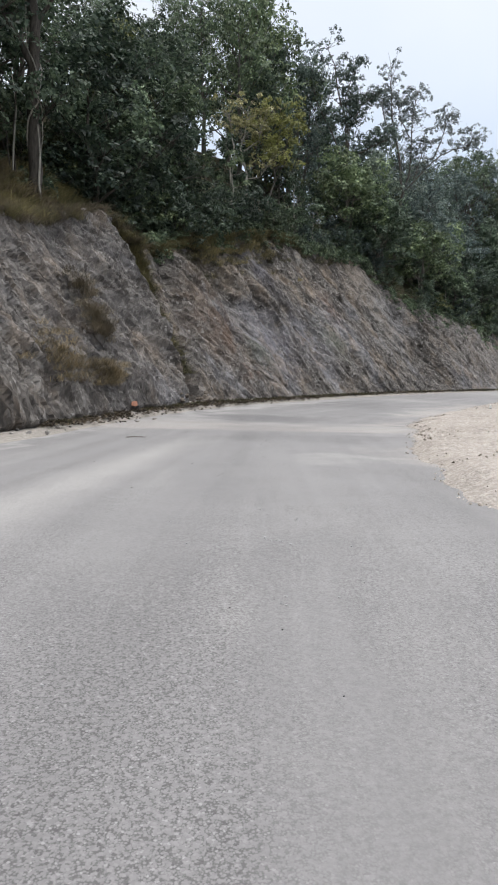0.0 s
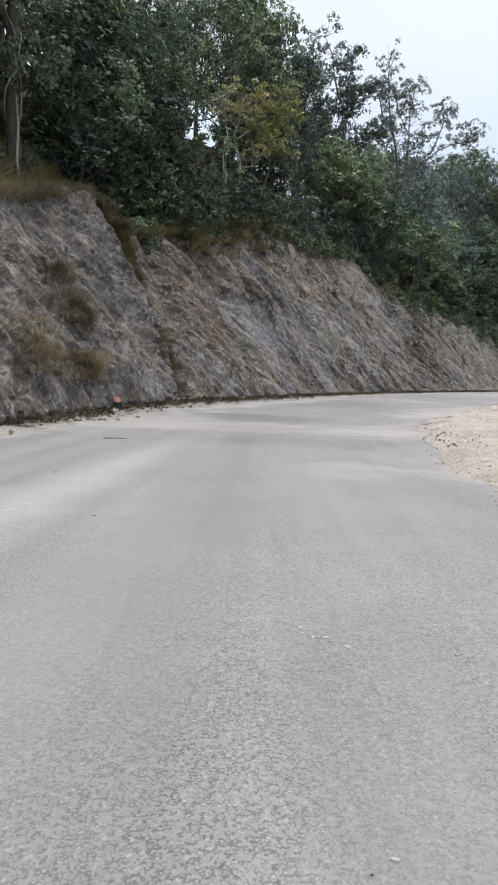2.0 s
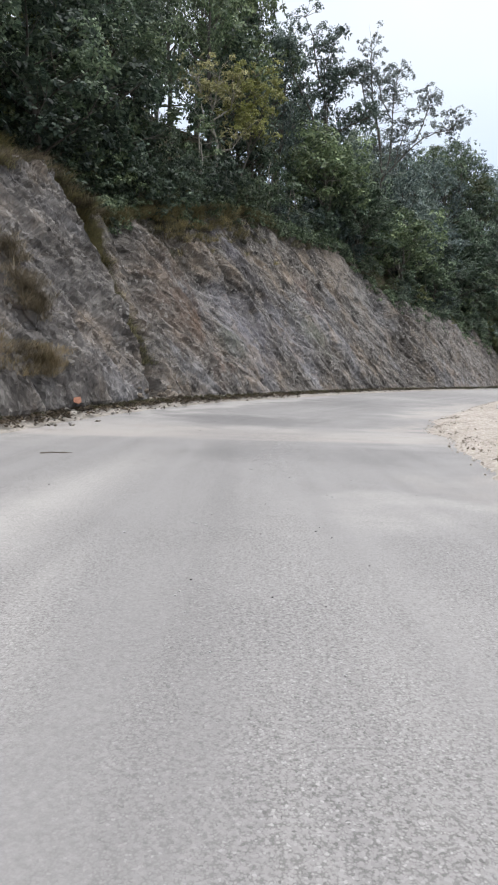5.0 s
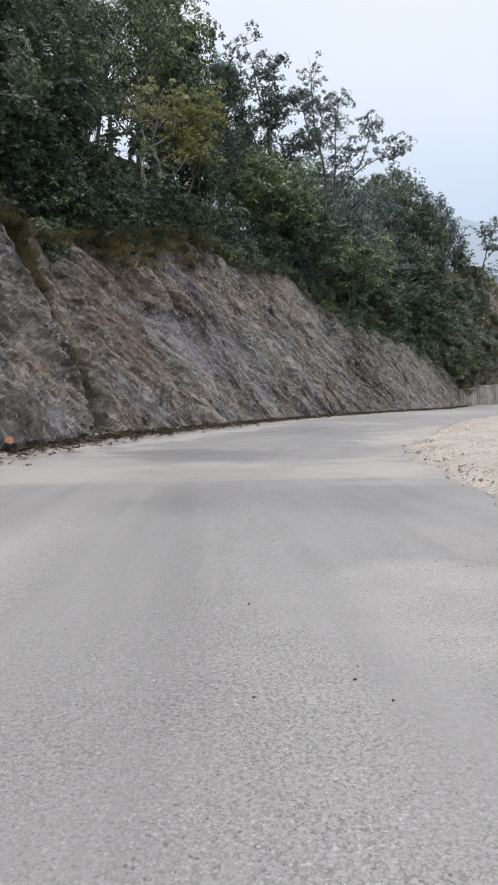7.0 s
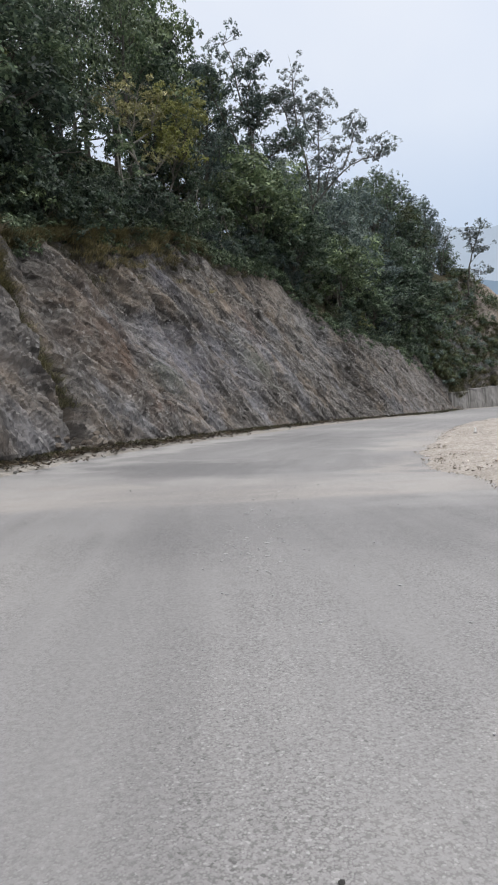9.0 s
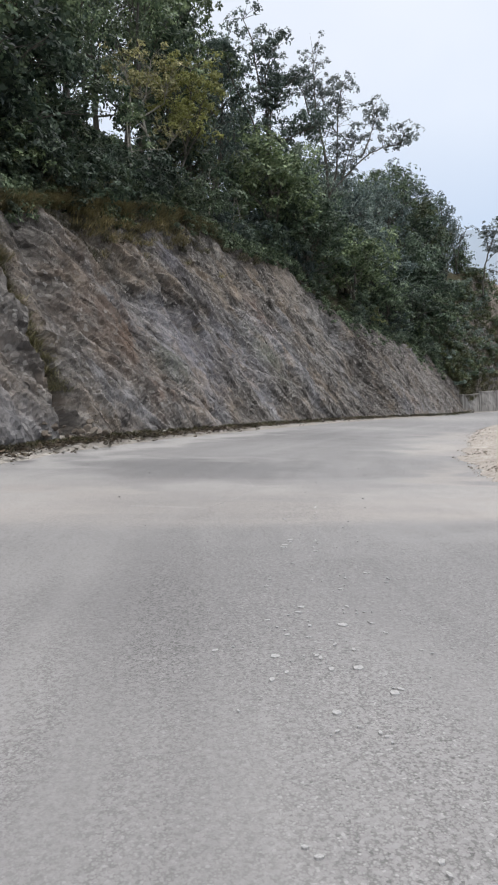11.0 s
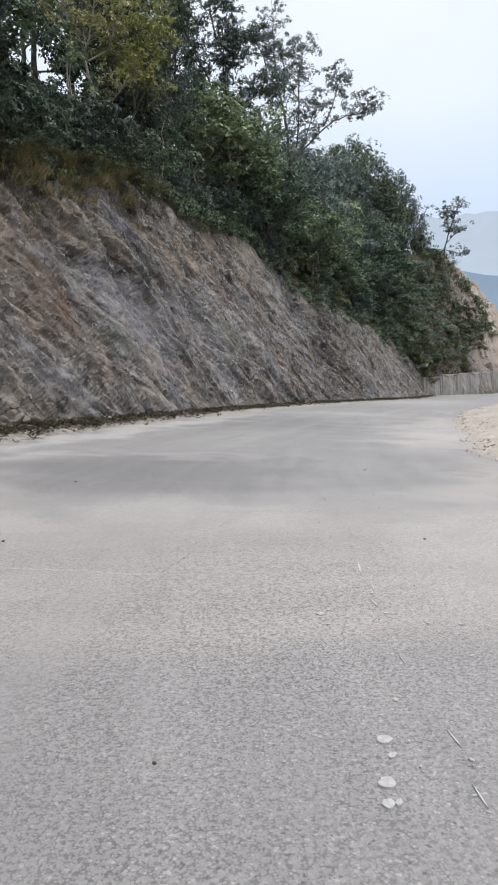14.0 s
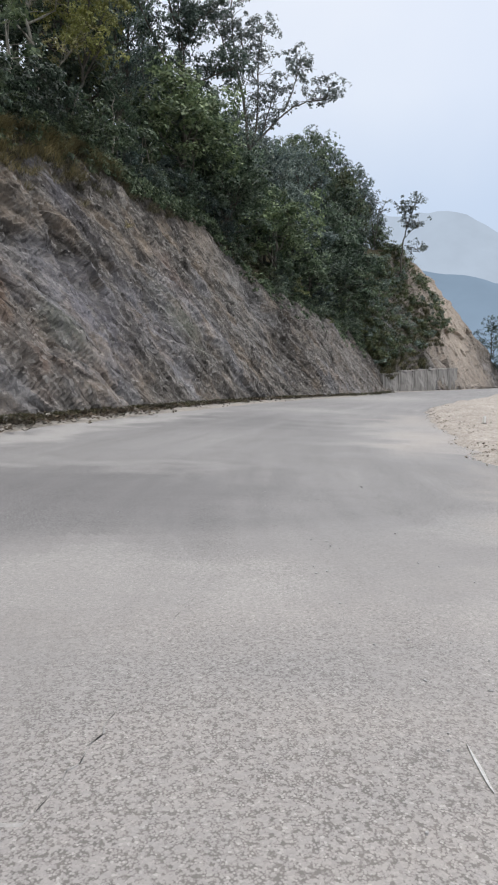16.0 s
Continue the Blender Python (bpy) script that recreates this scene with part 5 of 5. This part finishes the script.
grass("dry_grass", face_places(50, 59, 2.8, 1.7, 0.6, 1.9) + face_places(46, 63.8, 2.2, 0.9, 0.35, 1.8), 45, 0.7, 0.008, 1.1, M_GRASS_TAN, "olive grass tuft hanging on the lower rock", 55, (0.3, -0.3))
grass("dry_grass", [p for i in range(130) for p in face_places(1, 76.5 - 0.12 * (12.0 - 10 * (i / 130) ** 1.4), 12.0 - 10 * (i / 130) ** 1.4, 0.35, 0.25, 0.15)], 42, 0.7, 0.012, 1.0, M_GRASS_SLOPE, "grass growing down a gully of the rock", 56, (0.3, -0.3))
lip_tufts = []
for _ in range(420):
    s = GR.uniform(56, 76)
    x, y = along(s, float(crest(s)) / FACE + GR.uniform(-1.7, 0.4))
    lip_tufts.append((float(x), float(y), float(foot_z(s)) + float(crest(s)) + GR.uniform(-0.25, 0.35)))
grass("dry_grass", lip_tufts[:220], 40, 0.9, 0.016, 1.1, M_GRASS_RUST, "rusty grass drooping over the lip of the rock", 60, (0.7, -0.7))
grass("dry_grass", lip_tufts[220:], 40, 0.9, 0.016, 1.1, M_GRASS_SLOPE, "olive grass drooping over the lip of the rock", 66, (0.7, -0.7))
grass("dry_grass", edge_places(150, 74.5, 80, -1.7, 0.8), 40, 0.9, 0.014, 1.0, M_GRASS_SLOPE, "olive grass spilling into the gully head", 67, (0.5, -0.5))
grass("dry_grass", face_places(80, 92, 15.0, 4.0, 0.9, 0.5) + face_places(60, 86, 13.4, 3, 0.9, 0.5), 40, 0.8, 0.014, 1.0, M_GRASS_OLIVE, "olive grass creeping down over the rock", 57, (0.3, -0.3))
places = []
for _ in range(620):
    s = GR.uniform(177, 222)
    f = GR.uniform(0.14, 0.6) if GR.random() < 0.7 else GR.uniform(0.5, 1.08)
    if s > 206 and f < 0.3:
        continue
    x, y, z = hill_place(s, float(crest(s)) * f / float(face_tan(s)))
    places.append((x, y, z + 0.3))
grass("dry_grass", places, 40, 1.7, 0.04, 0.9, M_GRASS_SLOPE, "olive grass covering the slope above the wall", 58, (0.3, -0.3))
places = []
for _ in range(1500):
    s = GR.uniform(56, 176)
    if float(fbm(s * 0.22, 4.4, 3, 66)) < -0.14 or GR.random() < 0.2:
        continue
    x, y = along(s, -abs(GR.gauss(0.2, 0.6)) - 0.25)
    places.append((float(x), float(y), float(ground_z(x, y)) + 0.10))
# drooping fringe of grass and creepers below the crest
fringe = []
for _ in range(380):
    s = GR.uniform(77, 106)
    deep = 2.0 * max(0.0, float(fbm(s * 0.35, 7.7, 3, 67)) + 0.22)
    h = float(crest(s)) - GR.uniform(0, 1) ** 1.5 * deep
    x, y = along(s, h / FACE - 0.35)
    fringe.append((float(x), float(y), float(foot_z(s)) + h))
M_FRINGE = leaf_material("creeping_grass", (0.060, 0.056, 0.033), (0.115, 0.103, 0.061), (0.205, 0.176, 0.110))
grass("hanging_grass", fringe, 34, 0.85, 0.016, 0.9, M_FRINGE, "dark olive grass hanging over the crest of the rock", 64, (0.45, -0.45))
# leafy creepers trailing over the crest
rng = np.random.default_rng(68)
trail, size = [], []
while len(trail) < 900:
    s = rng.uniform(76, 176)
    if float(fbm(s * 0.5, 2.2, 3, 69)) < -0.10:
        continue
    drop = abs(rng.normal(0, 0.8 if s < 124 else 1.7)) - 0.9
    h = float(crest(s)) - drop
    x, y = along(s, h / FACE - 0.45)
    trail.append((float(x), float(y), float(foot_z(s)) + h))
    size.append(rng.uniform(0.25, 0.7))
half = len(trail) // 2
for lot, mat, words in ((slice(0, half), M_LEAF_SHADE, "dark leafy creepers trailing over the rock crest"), (slice(half, None), M_LEAF, "green leafy creepers trailing over the rock crest")):
    co, quads = leaf_cloud(rng, trail[lot], size[lot], 64, 0.22, 0.9)
    me = bpy.data.meshes.new("creeper")
    fill_mesh(me, co, quads)
    thing("creeper", me, mat, words, "creeper", "stuff")
# dead leaves and stalks washed against the rock
litter = []
for _ in range(4400):
    s = GR.uniform(54, 150)
    x, y = along(s, -0.30 - abs(GR.gauss(0.0, 1.15 if s < 92 else 0.7)))
    litter.append((s, float(x), float(y)))
spread_co = []
for s, x, y in litter:
    m = 0.9 if GR.random() < 0.5 else 0.4
    spread_co.append((x, y, float(ground_z(x, y)) + 0.09 * m + 0.10))
M_LITTER = leaf_material("dead_leaves", (0.04, 0.03, 0.02), (0.09, 0.066, 0.045), (0.20, 0.15, 0.10))
grass("leaf_litter", spread_co, 6, 0.24, 0.042, 2.2, M_LITTER, "brown dead leaves and stalks along the rock foot", 65)
M_WEED = leaf_material("low_weeds", (0.035, 0.038, 0.018), (0.075, 0.070, 0.032), (0.15, 0.125, 0.065))
grass("weeds", places, 26, 0.42, 0.016, 1.1, M_WEED, "low green weeds along the foot of the rock", 59)


# ---------------------------------------------------------------- stones
def stone_mesh(name, seed, subdiv=1):
    bm = bmesh.new()
    bmesh.ops.create_icosphere(bm, subdivisions=subdiv, radius=0.5)
    rng = random.Random(seed)
    planes = [(Vector((rng.gauss(0, 1), rng.gauss(0, 1), rng.gauss(0, 1))).normalized(), rng.uniform(0.20, 0.37)) for _ in range(9)]
    for v in bm.verts:
        for nrm, dist in planes:
            over = v.co.dot(nrm) - dist
            if over > 0:
                v.co -= nrm * over
        v.co.z *= 0.7
    me = bpy.data.meshes.new(name)
    bm.to_mesh(me)
    bm.free()
    me.materials.append(M_STONE)
    return me


STONES = [stone_mesh("stone", i, 2) for i in range(6)]
M_STONE_BROWN = stone_material("brown_stone", (0.080, 0.064, 0.051), (0.150, 0.124, 0.100), (0.25, 0.214, 0.175))
M_CLOD = stone_material("earth_clod", (0.12, 0.098, 0.078), (0.23, 0.195, 0.162), (0.37, 0.33, 0.285))
BROWN = [stone_mesh("stone", 50 + i, 2) for i in range(6)]
for me in BROWN:
    me.materials.clear()
    me.materials.append(M_STONE_BROWN)
SMALL = [stone_mesh("pebble", 20 + i, 1) for i in range(5)]
SMALL_DARK = [stone_mesh("pebble", 40 + i, 1) for i in range(3)]
for me in SMALL_DARK:
    me.materials.clear()
    me.materials.append(M_DARK)


def scatter(name, spots, label, category, seed, mat=None):
    """One mesh of many loose stones: spots are place and size."""
    rng = np.random.default_rng(seed)
    cos, tris, start = [], [], 0
    shapes = []
    for me in SMALL:
        co = np.array([v.co[:] for v in me.vertices])
        shapes.append((co, np.array([p.vertices[:] for p in me.polygons])))
    for x, y, z, r in spots:
        co, tr = shapes[rng.integers(len(shapes))]
        a, t = rng.uniform(0, 6.28), rng.normal(0, 0.35, 2)
        c, sn = math.cos(a), math.sin(a)
        q = co * (r * rng.uniform(0.7, 1.3, 3))
        q = np.stack([q[:, 0] * c - q[:, 1] * sn, q[:, 0] * sn + q[:, 1] * c, q[:, 2] + q[:, 0] * t[0] + q[:, 1] * t[1]], 1)
        cos.append(q + (x, y, z + 0.15 * r))
        tris.append(tr + start)
        start += len(co)
    me = bpy.data.meshes.new(name)
    fill_mesh(me, np.concatenate(cos), np.concatenate(tris), flat=True)
    return thing(name, me, mat or M_STONE, label, category, "stuff")


spots = []
for _ in range(2600):
    s = GR.uniform(50, 150) if GR.random() < 0.85 else GR.uniform(150, 178)
    m = abs(GR.gauss(0, 1.0)) + 0.0
    if m > 3.3:
        continue
    x, y = along(s, -m)
    v = 1 - m / 2.75
    spots.append((float(x), float(y), float(ground_z(x, y)) + (0.04 + 0.15 * max(0, v) ** 1.6), GR.choice((0.05, 0.07, 0.1, 0.14, 0.22)) * GR.uniform(0.7, 1.3)))
scatter("scree", spots, "broken stones fallen from the rock onto the verge", "stones", 61)

spots = []
for _ in range(3600):
    s = GR.uniform(34, 120)
    d = GR.expovariate(1 / 1.3) if GR.random() < 0.6 else GR.uniform(0, 11)
    d -= 0.25
    if d > 12:
        continue
    m = float(road_right(s)) + d
    x, y = along(s, -m)
    z = float(ground_z(x, y)) + (-0.02 + 0.17 * float(smooth(0, 0.5, d)) + 0.16 * float(smooth(0.8, 3.5, d)) if d > 0 else 0.01)
    spots.append((float(x), float(y), z, GR.choice((0.03, 0.04, 0.05, 0.06, 0.07, 0.10 if d > 0.4 else 0.04)) * GR.uniform(0.7, 1.3)))
scatter("loose_gravel", spots, "loose pale gravel along the road edge", "gravel", 62, M_STONE_PALE)

spots = []
for _ in range(1500):
    s = GR.uniform(36, 112)
    d = GR.gauss(0.15, 0.16)
    x, y = along(s, -float(road_right(s)) - d)
    spots.append((float(x), float(y), float(ground_z(x, y)) - 0.02 + 0.17 * float(smooth(0, 0.5, d)), GR.choice((0.03, 0.04, 0.06, 0.10)) * GR.uniform(0.7, 1.3)))
scatter("soil_clods", spots, "brown clods and stones along the rim of the gravel", "clods", 63, M_CLOD)

for i in range(46):
    s = GR.uniform(60, 172)
    m = GR.uniform(0.1, 1.7)
    x, y = along(s, -m)
    r = GR.uniform(0.22, 0.5)
    ob = thing("fallen_rock", STONES[i % 6], M_STONE, "angular grey rock fallen at the foot of the face", "rock", group="rocks at the foot of the face")
    ob.matrix_world = pose(float(x), float(y), float(ground_z(x, y)) + 0.14 * max(0, 1 - m / 2.75) + 0.12 * r, GR.uniform(-20, 20), GR.uniform(-20, 20), GR.uniform(0, 360)) @ Matrix.Diagonal((r * 1.3, r, r * 0.9, 1))
for i in range(26):
    s, h = GR.uniform(73.0, 78.0), abs(GR.gauss(0.0, 0.5))
    x, y = along(s, h / FACE - 0.85 + 0.3 * GR.random())
    r = GR.uniform(0.18, 0.5)
    ob = thing("fallen_rock", BROWN[i % 6], M_STONE_BROWN, "broken brownish block in a heap below the gully", "rock", group="rocks at the foot of the face")
    ob.matrix_world = pose(float(x), float(y), float(foot_z(s)) + h + 0.1, GR.uniform(-40, 40), GR.uniform(-40, 40), GR.uniform(0, 360)) @ Matrix.Diagonal((r * 1.4, r, r * 1.1, 1))
for x, y, z, r in ((30.0, 92.8, 2.35, 0.9), (32.4, 100.2, 5.6, 1.5), (10.2, 70.0, 1.75, 0.6)):
    ob = thing("fallen_rock", STONES[2], M_STONE, "large pale block lodged in the rock face", "rock", group="rocks at the foot of the face")
    ob.matrix_world = pose(x, y, z, 12, 8, 50 * r) @ Matrix.Diagonal((r, r, r, 1))


# ---------------------------------------------------------------- small things on the road
def marker_post(x, y):
    root = tagged(new("marker_post"), "small white-painted marker stone on the gravel", "marker")
    z = float(ground_z(x, y)) + 0.2
    root.matrix_world = pose(x, y, z, 4, -3, 20) @ Matrix.Scale(0.62, 4)
    bm = bmesh.new()
    bmesh.ops.create_cube(bm, size=1.0)
    bmesh.ops.scale(bm, vec=(0.20, 0.13, 0.62), verts=bm.verts)
    bmesh.ops.translate(bm, vec=(0, 0, 0.28), verts=bm.verts)
    top = [e for e in bm.edges if all(v.co.z > 0.5 for v in e.verts)]
    bmesh.ops.bevel(bm, geom=top, offset=0.06, segments=3, affect="EDGES")
    part("post", bm, M_WHITE, root)
    foot = block_mesh("foot", 0.34, 0.26, 0.14, 0.02, 0.02, 3)
    part("foot", foot, M_CONCRETE, root).location = (0, 0, 0.02)


marker_post(18.4, 48.0)

v, f = [], []
tube(v, f, [(-0.42, 0, 0.012), (-0.1, 0.03, 0.03), (0.2, -0.02, 0.02), (0.46, 0.05, 0.015)], [0.02, 0.018, 0.014, 0.006], 6)
tube(v, f, [(0.05, 0.0, 0.02), (0.22, 0.14, 0.03), (0.3, 0.2, 0.012)], [0.010, 0.008, 0.004], 5)
tw = thing("fallen_twig", raw_mesh("fallen_twig", v, f, M_TWIG), M_TWIG, "dry forked twig lying on the road", "twig")
tw.matrix_world = pose(-3.8, 20.8, float(ground_z(-3.8, 20.8)) + 0.005, 0, 0, 8) @ Matrix.Scale(0.75, 4)


def fleck_mesh(seed, lx, ly, thick=0.0015):
    rng = random.Random(seed)
    bm = bmesh.new()
    vs = [bm.verts.new((math.cos(a) * lx * rng.uniform(0.78, 1.1), math.sin(a) * ly * rng.uniform(0.76, 1.12), thick)) for a in [2 * math.pi * i / 14 for i in range(14)]]
    low = [bm.verts.new((v.co.x * 1.06, v.co.y * 1.06, -0.012)) for v in vs]
    bm.faces.new(vs)
    for i in range(14):
        bm.faces.new((vs[i - 1], vs[i], low[i], low[i - 1])[::-1])
    me = bpy.data.meshes.new("fleck")
    bm.to_mesh(me)
    bm.free()
    return me


M_FLECK = plain_material("worn_paint", (0.365, 0.356, 0.346), 0.9, 0.25, 40)
M_LIP = plain_material("patch_lip", (0.31, 0.298, 0.284), 0.9, 0.3, 30)
FLECKS = [fleck_mesh(i, 0.045, 0.026) for i in range(5)]
for me in FLECKS:
    me.materials.append(M_FLECK)
def fleck(i, x, y, k, stretch=1.0, label="pale worn fleck stuck to the road surface"):
    ob = thing("paint_fleck", FLECKS[i % 5], M_FLECK, label, "fleck", group="pale flecks on the road")
    ob.matrix_world = pose(x, y, road_z(x, y) + GR.uniform(0.006, 0.009), 0, 0, GR.uniform(0, 360) if stretch == 1 else 30 * i) @ Matrix.Diagonal((k, k * stretch, 1, 1))


for i in range(110):
    if i < 50:
        y = GR.uniform(19.2, 31)
        x = 0.65 + 0.27 * (y - 19.4) + GR.gauss(0, 0.36)
    elif i < 85:
        y = GR.uniform(3, 16)
        x = GR.uniform(-1.6, 2.0)
    else:
        y = GR.uniform(15, 34)
        x = GR.uniform(-1.0, 4.5)
    fleck(i, x, y, GR.choice((0.12, 0.16, 0.2, 0.28, 0.36)) * GR.uniform(0.7, 1.2))
WORN_A = [(0.86, 21.2), (1.19, 21.14), (1.26, 21.29), (1.21, 21.22), (0.68, 20.73), (0.87, 20.89), (0.8, 20.66), (0.6, 21.05), (0.64, 20.89), (1.33, 20.68),
          (1.25, 23.55), (1.36, 23.84), (2.18, 25.94), (2.09, 25.49), (1.62, 25.36), (1.06, 22.39), (1.15, 22.75), (0.82, 22.19), (0.75, 21.95), (1.66, 23.74), (1.53, 23.31), (1.74, 22.27), (1.5, 22.13),
          (1.35, 21.77), (1.81, 21.92), (2.41, 23.03), (1.34, 21.12), (1.03, 20.4), (0.55, 20.12), (0.18, 20.52), (0.45, 20.03), (0.78, 20.34), (0.79, 20.29), (0.81, 20.12)]
WORN_B = [(1.19, 22.1), (0.94, 20.59), (0.7, 20.34), (0.64, 19.42), (0.83, 19.38), (0.73, 18.55), (1.31, 20.87), (1.1, 19.81), (1.44, 20.33), (0.35, 18.63), (1.86, 18.48), (0.94, 17.68), (3.77, 33.88), (3.41, 32.74), (3.1, 31.46),
          (3.39, 30.59), (0.24, 6.49), (0.32, 6.5), (0.43, 6.36), (0.58, 7.58), (0.18, 6.66), (0.38, 12.65), (-0.57, 11.62), (-0.42, 13.88), (-0.53, 13.96), (-0.36, 14.45)]
for i, (x, y) in enumerate(WORN_A + WORN_B):
    for j in range(2):
        fleck(i + j, x + (GR.gauss(0, 0.05) if j else 0), y + (GR.gauss(0, 0.08) if j else 0), (0.5 if not j else 0.25) * GR.uniform(0.6, 1.25))
for i, (x, y, r) in enumerate(((1.38, 23.96, 1.0), (1.26, 23.67, 1.1), (1.21, 23.55, 0.8), (1.64, 25.57, 0.9), (1.72, 25.64, 0.5), (1.1, 20.87, 1.0), (0.53, 20.37, 0.9), (0.97, 20.12, 0.9), (1.05, 19.77, 0.8), (0.69, 19.6, 0.7), (0.91, 21.32, 0.7))):
    fleck(i, x, y, 0.8 * r, 1.55, "rounded pale splash dried on the road surface")
DASH = fleck_mesh(77, 0.13, 0.0055)
M_DASH = plain_material("worn_white_paint", (0.46, 0.45, 0.435), 0.85, 0.25, 40)
DASH.materials.append(M_DASH)
for x, y, r, turn in ((2.38, 26.68, 1.4, 71), (2.25, 26.09, 0.75, 74), (2.1, 25.72, 0.85, 86), (1.84, 24.73, 0.5, 80), (1.68, 23.91, 0.6, 84), (1.56, 23.52, 0.6, 80)):
    ob = thing("paint_line", DASH, M_DASH, "worn white paint dash on the road", "road marking", group="worn paint dashes")
    ob.matrix_world = pose(x, y, road_z(x, y) + 0.006, 0, 0, turn) @ Matrix.Diagonal((r, r, 1, 1))
for i, (x, y, r) in enumerate(((0.74, 13.59, 0.035), (0.86, 13.3, 0.03), (0.33, 15.15, 0.04), (0.15, 13.47, 0.03), (-0.13, 4.4, 0.022), (0.23, 3.99, 0.025), (0.96, 5.05, 0.02), (-0.89, 28.42, 0.06), (0.2, 4.6, 0.018), (0.5, 3.1, 0.02), (1.0, 12.3, 0.025),
                               (-0.5, 11.9, 0.03), (0.1, 11.5, 0.028), (0.45, 11.3, 0.028), (3.5, 27.6, 0.05), (-1.9, 10.0, 0.04), (2.6, 16.0, 0.03), (-2.8, 16.5, 0.045), (-3.4, 13.6, 0.05), (-0.4, 33.0, 0.06), (0.4, 24.0, 0.03), (5.5, 34, 0.06))):
    ob = thing("pebble", SMALL_DARK[i % 3], M_DARK, "small dark pebble lying on the road", "pebble", group="dark pebbles on the road")
    ob.matrix_world = pose(x, y, road_z(x, y) + 0.15 * r, 0, 0, i * 47) @ Matrix.Diagonal((0.95 * r, 0.72 * r, 0.65 * r, 1))

# broken lip of an older patch in the seal
lip = [(-0.75, 27.36), (-0.35, 27.20), (0.0, 27.08), (0.35, 26.90), (0.62, 26.84), (0.85, 27.25), (1.02, 27.62), (1.25, 28.2), (1.48, 28.75), (1.66, 29.1)]
v, f = [], []
for i in range(len(lip) * 6 - 5):
    a, b = lip[min(i // 6, len(lip) - 1)], lip[min(i // 6 + 1, len(lip) - 1)]
    u = (i % 6) / 6
    x = a[0] + (b[0] - a[0]) * u + 0.05 * noise.noise(Vector((i * 0.7, 3.1, 0)))
    y = a[1] + (b[1] - a[1]) * u + 0.05 * noise.noise(Vector((i * 0.7, 8.1, 0)))
    w = 0.014 + 0.010 * noise.noise(Vector((i * 0.9, 1.7, 0)))
    for d, up in ((-w, -0.004), (0, 0.005), (w, -0.004)):
        v.append((x + d * 0.6, y + d, road_z(x, y) + 0.002 + up))
    if i:
        k = 3 * i
        f += [(k - 3, k, k + 1, k - 2), (k - 2, k + 1, k + 2, k - 1)]
thing("seal_lip", raw_mesh("seal_lip", v, f, M_LIP), M_LIP, "thin broken lip of an old patch in the road seal", "crack")
rim = spline(lip + [(1.88, 30.1), (1.9, 31.4)], 0.06)[1]
cols = np.linspace(0, 1, 26)
far = np.stack([np.interp(np.linspace(0, 1, len(rim)), [0, 1], [-2.6, 0.7]), np.interp(np.linspace(0, 1, len(rim)), [0, 1], [29.0, 34.2])], 1)
P0, C2 = np.meshgrid(np.arange(len(rim)), cols)
px = rim[P0, 0] * (1 - C2) + far[P0, 0] * C2
py = rim[P0, 1] * (1 - C2) + far[P0, 1] * C2
jag = 0.05 * fbm(px * 6, py * 6, 3, 77) * (1 - C2)
px, py = px + jag, py - jag
pz = ground_z(px, py) + 0.012 * fbm(px * 0.4, py * 0.4, 3, 5) + np.interp(C2, [0, 0.02, 0.5, 1], [-0.004, 0.009, 0.005, -0.006]) * smooth(0, 0.22 * len(rim), P0) - 0.008 * smooth(0.15 * len(rim), 0, P0) - 0.008 * np.clip(0.35 - fbm(px * 0.9, py * 0.9, 4, 78) - 0.9 * (1 - C2), 0, 1)
gap2 = np.hypot(BP[:, 0] - px.reshape(-1, 1), BP[:, 1] - py.reshape(-1, 1))
patch_uv = (gap2.min(1).reshape(px.shape) - 2.75, BS[gap2.argmin(1)].reshape(px.shape))
thing("seal_patch", grid_mesh("seal_patch", px, py, pz, patch_uv), M_ROAD, "pale dusty older patch in the road seal", "road patch")

# orange survey mark sprayed on the rock, placed along the camera's line of sight
spot, eye = np.array((-7.03, 38.9, 0.72)), np.array((-0.2, 2.1, 1.5))
way = (spot - eye) / np.linalg.norm(spot - eye)
rock = np.stack([cx, cy, cz], -1).reshape(-1, 3)
rock = rock[(np.abs(S2F.ravel() - 69) < 4) & (H2F.ravel() < 3)]
off = rock - eye
reach = off @ way
side = np.linalg.norm(off - reach[:, None] * way, axis=1)
mx, my, mz = rock[np.argmin(np.where(side < 0.25, reach, 1e9))]
tx, ty = np.interp(68.95, BS, BT[:, 0]), np.interp(68.95, BS, BT[:, 1])
mk = thing("paint_mark", fleck_mesh(91, 0.19, 0.16, 0.02), M_ORANGE, "faded orange survey mark sprayed on the rock", "paint mark")
mk.matrix_world = Matrix.Translation((mx - 0.10 * way[0], my - 0.10 * way[1], mz)) @ Vector((ty * 0.3 - way[0], -tx * 0.3 - way[1], 0.3)).to_track_quat("Z", "Y").to_matrix().to_4x4()
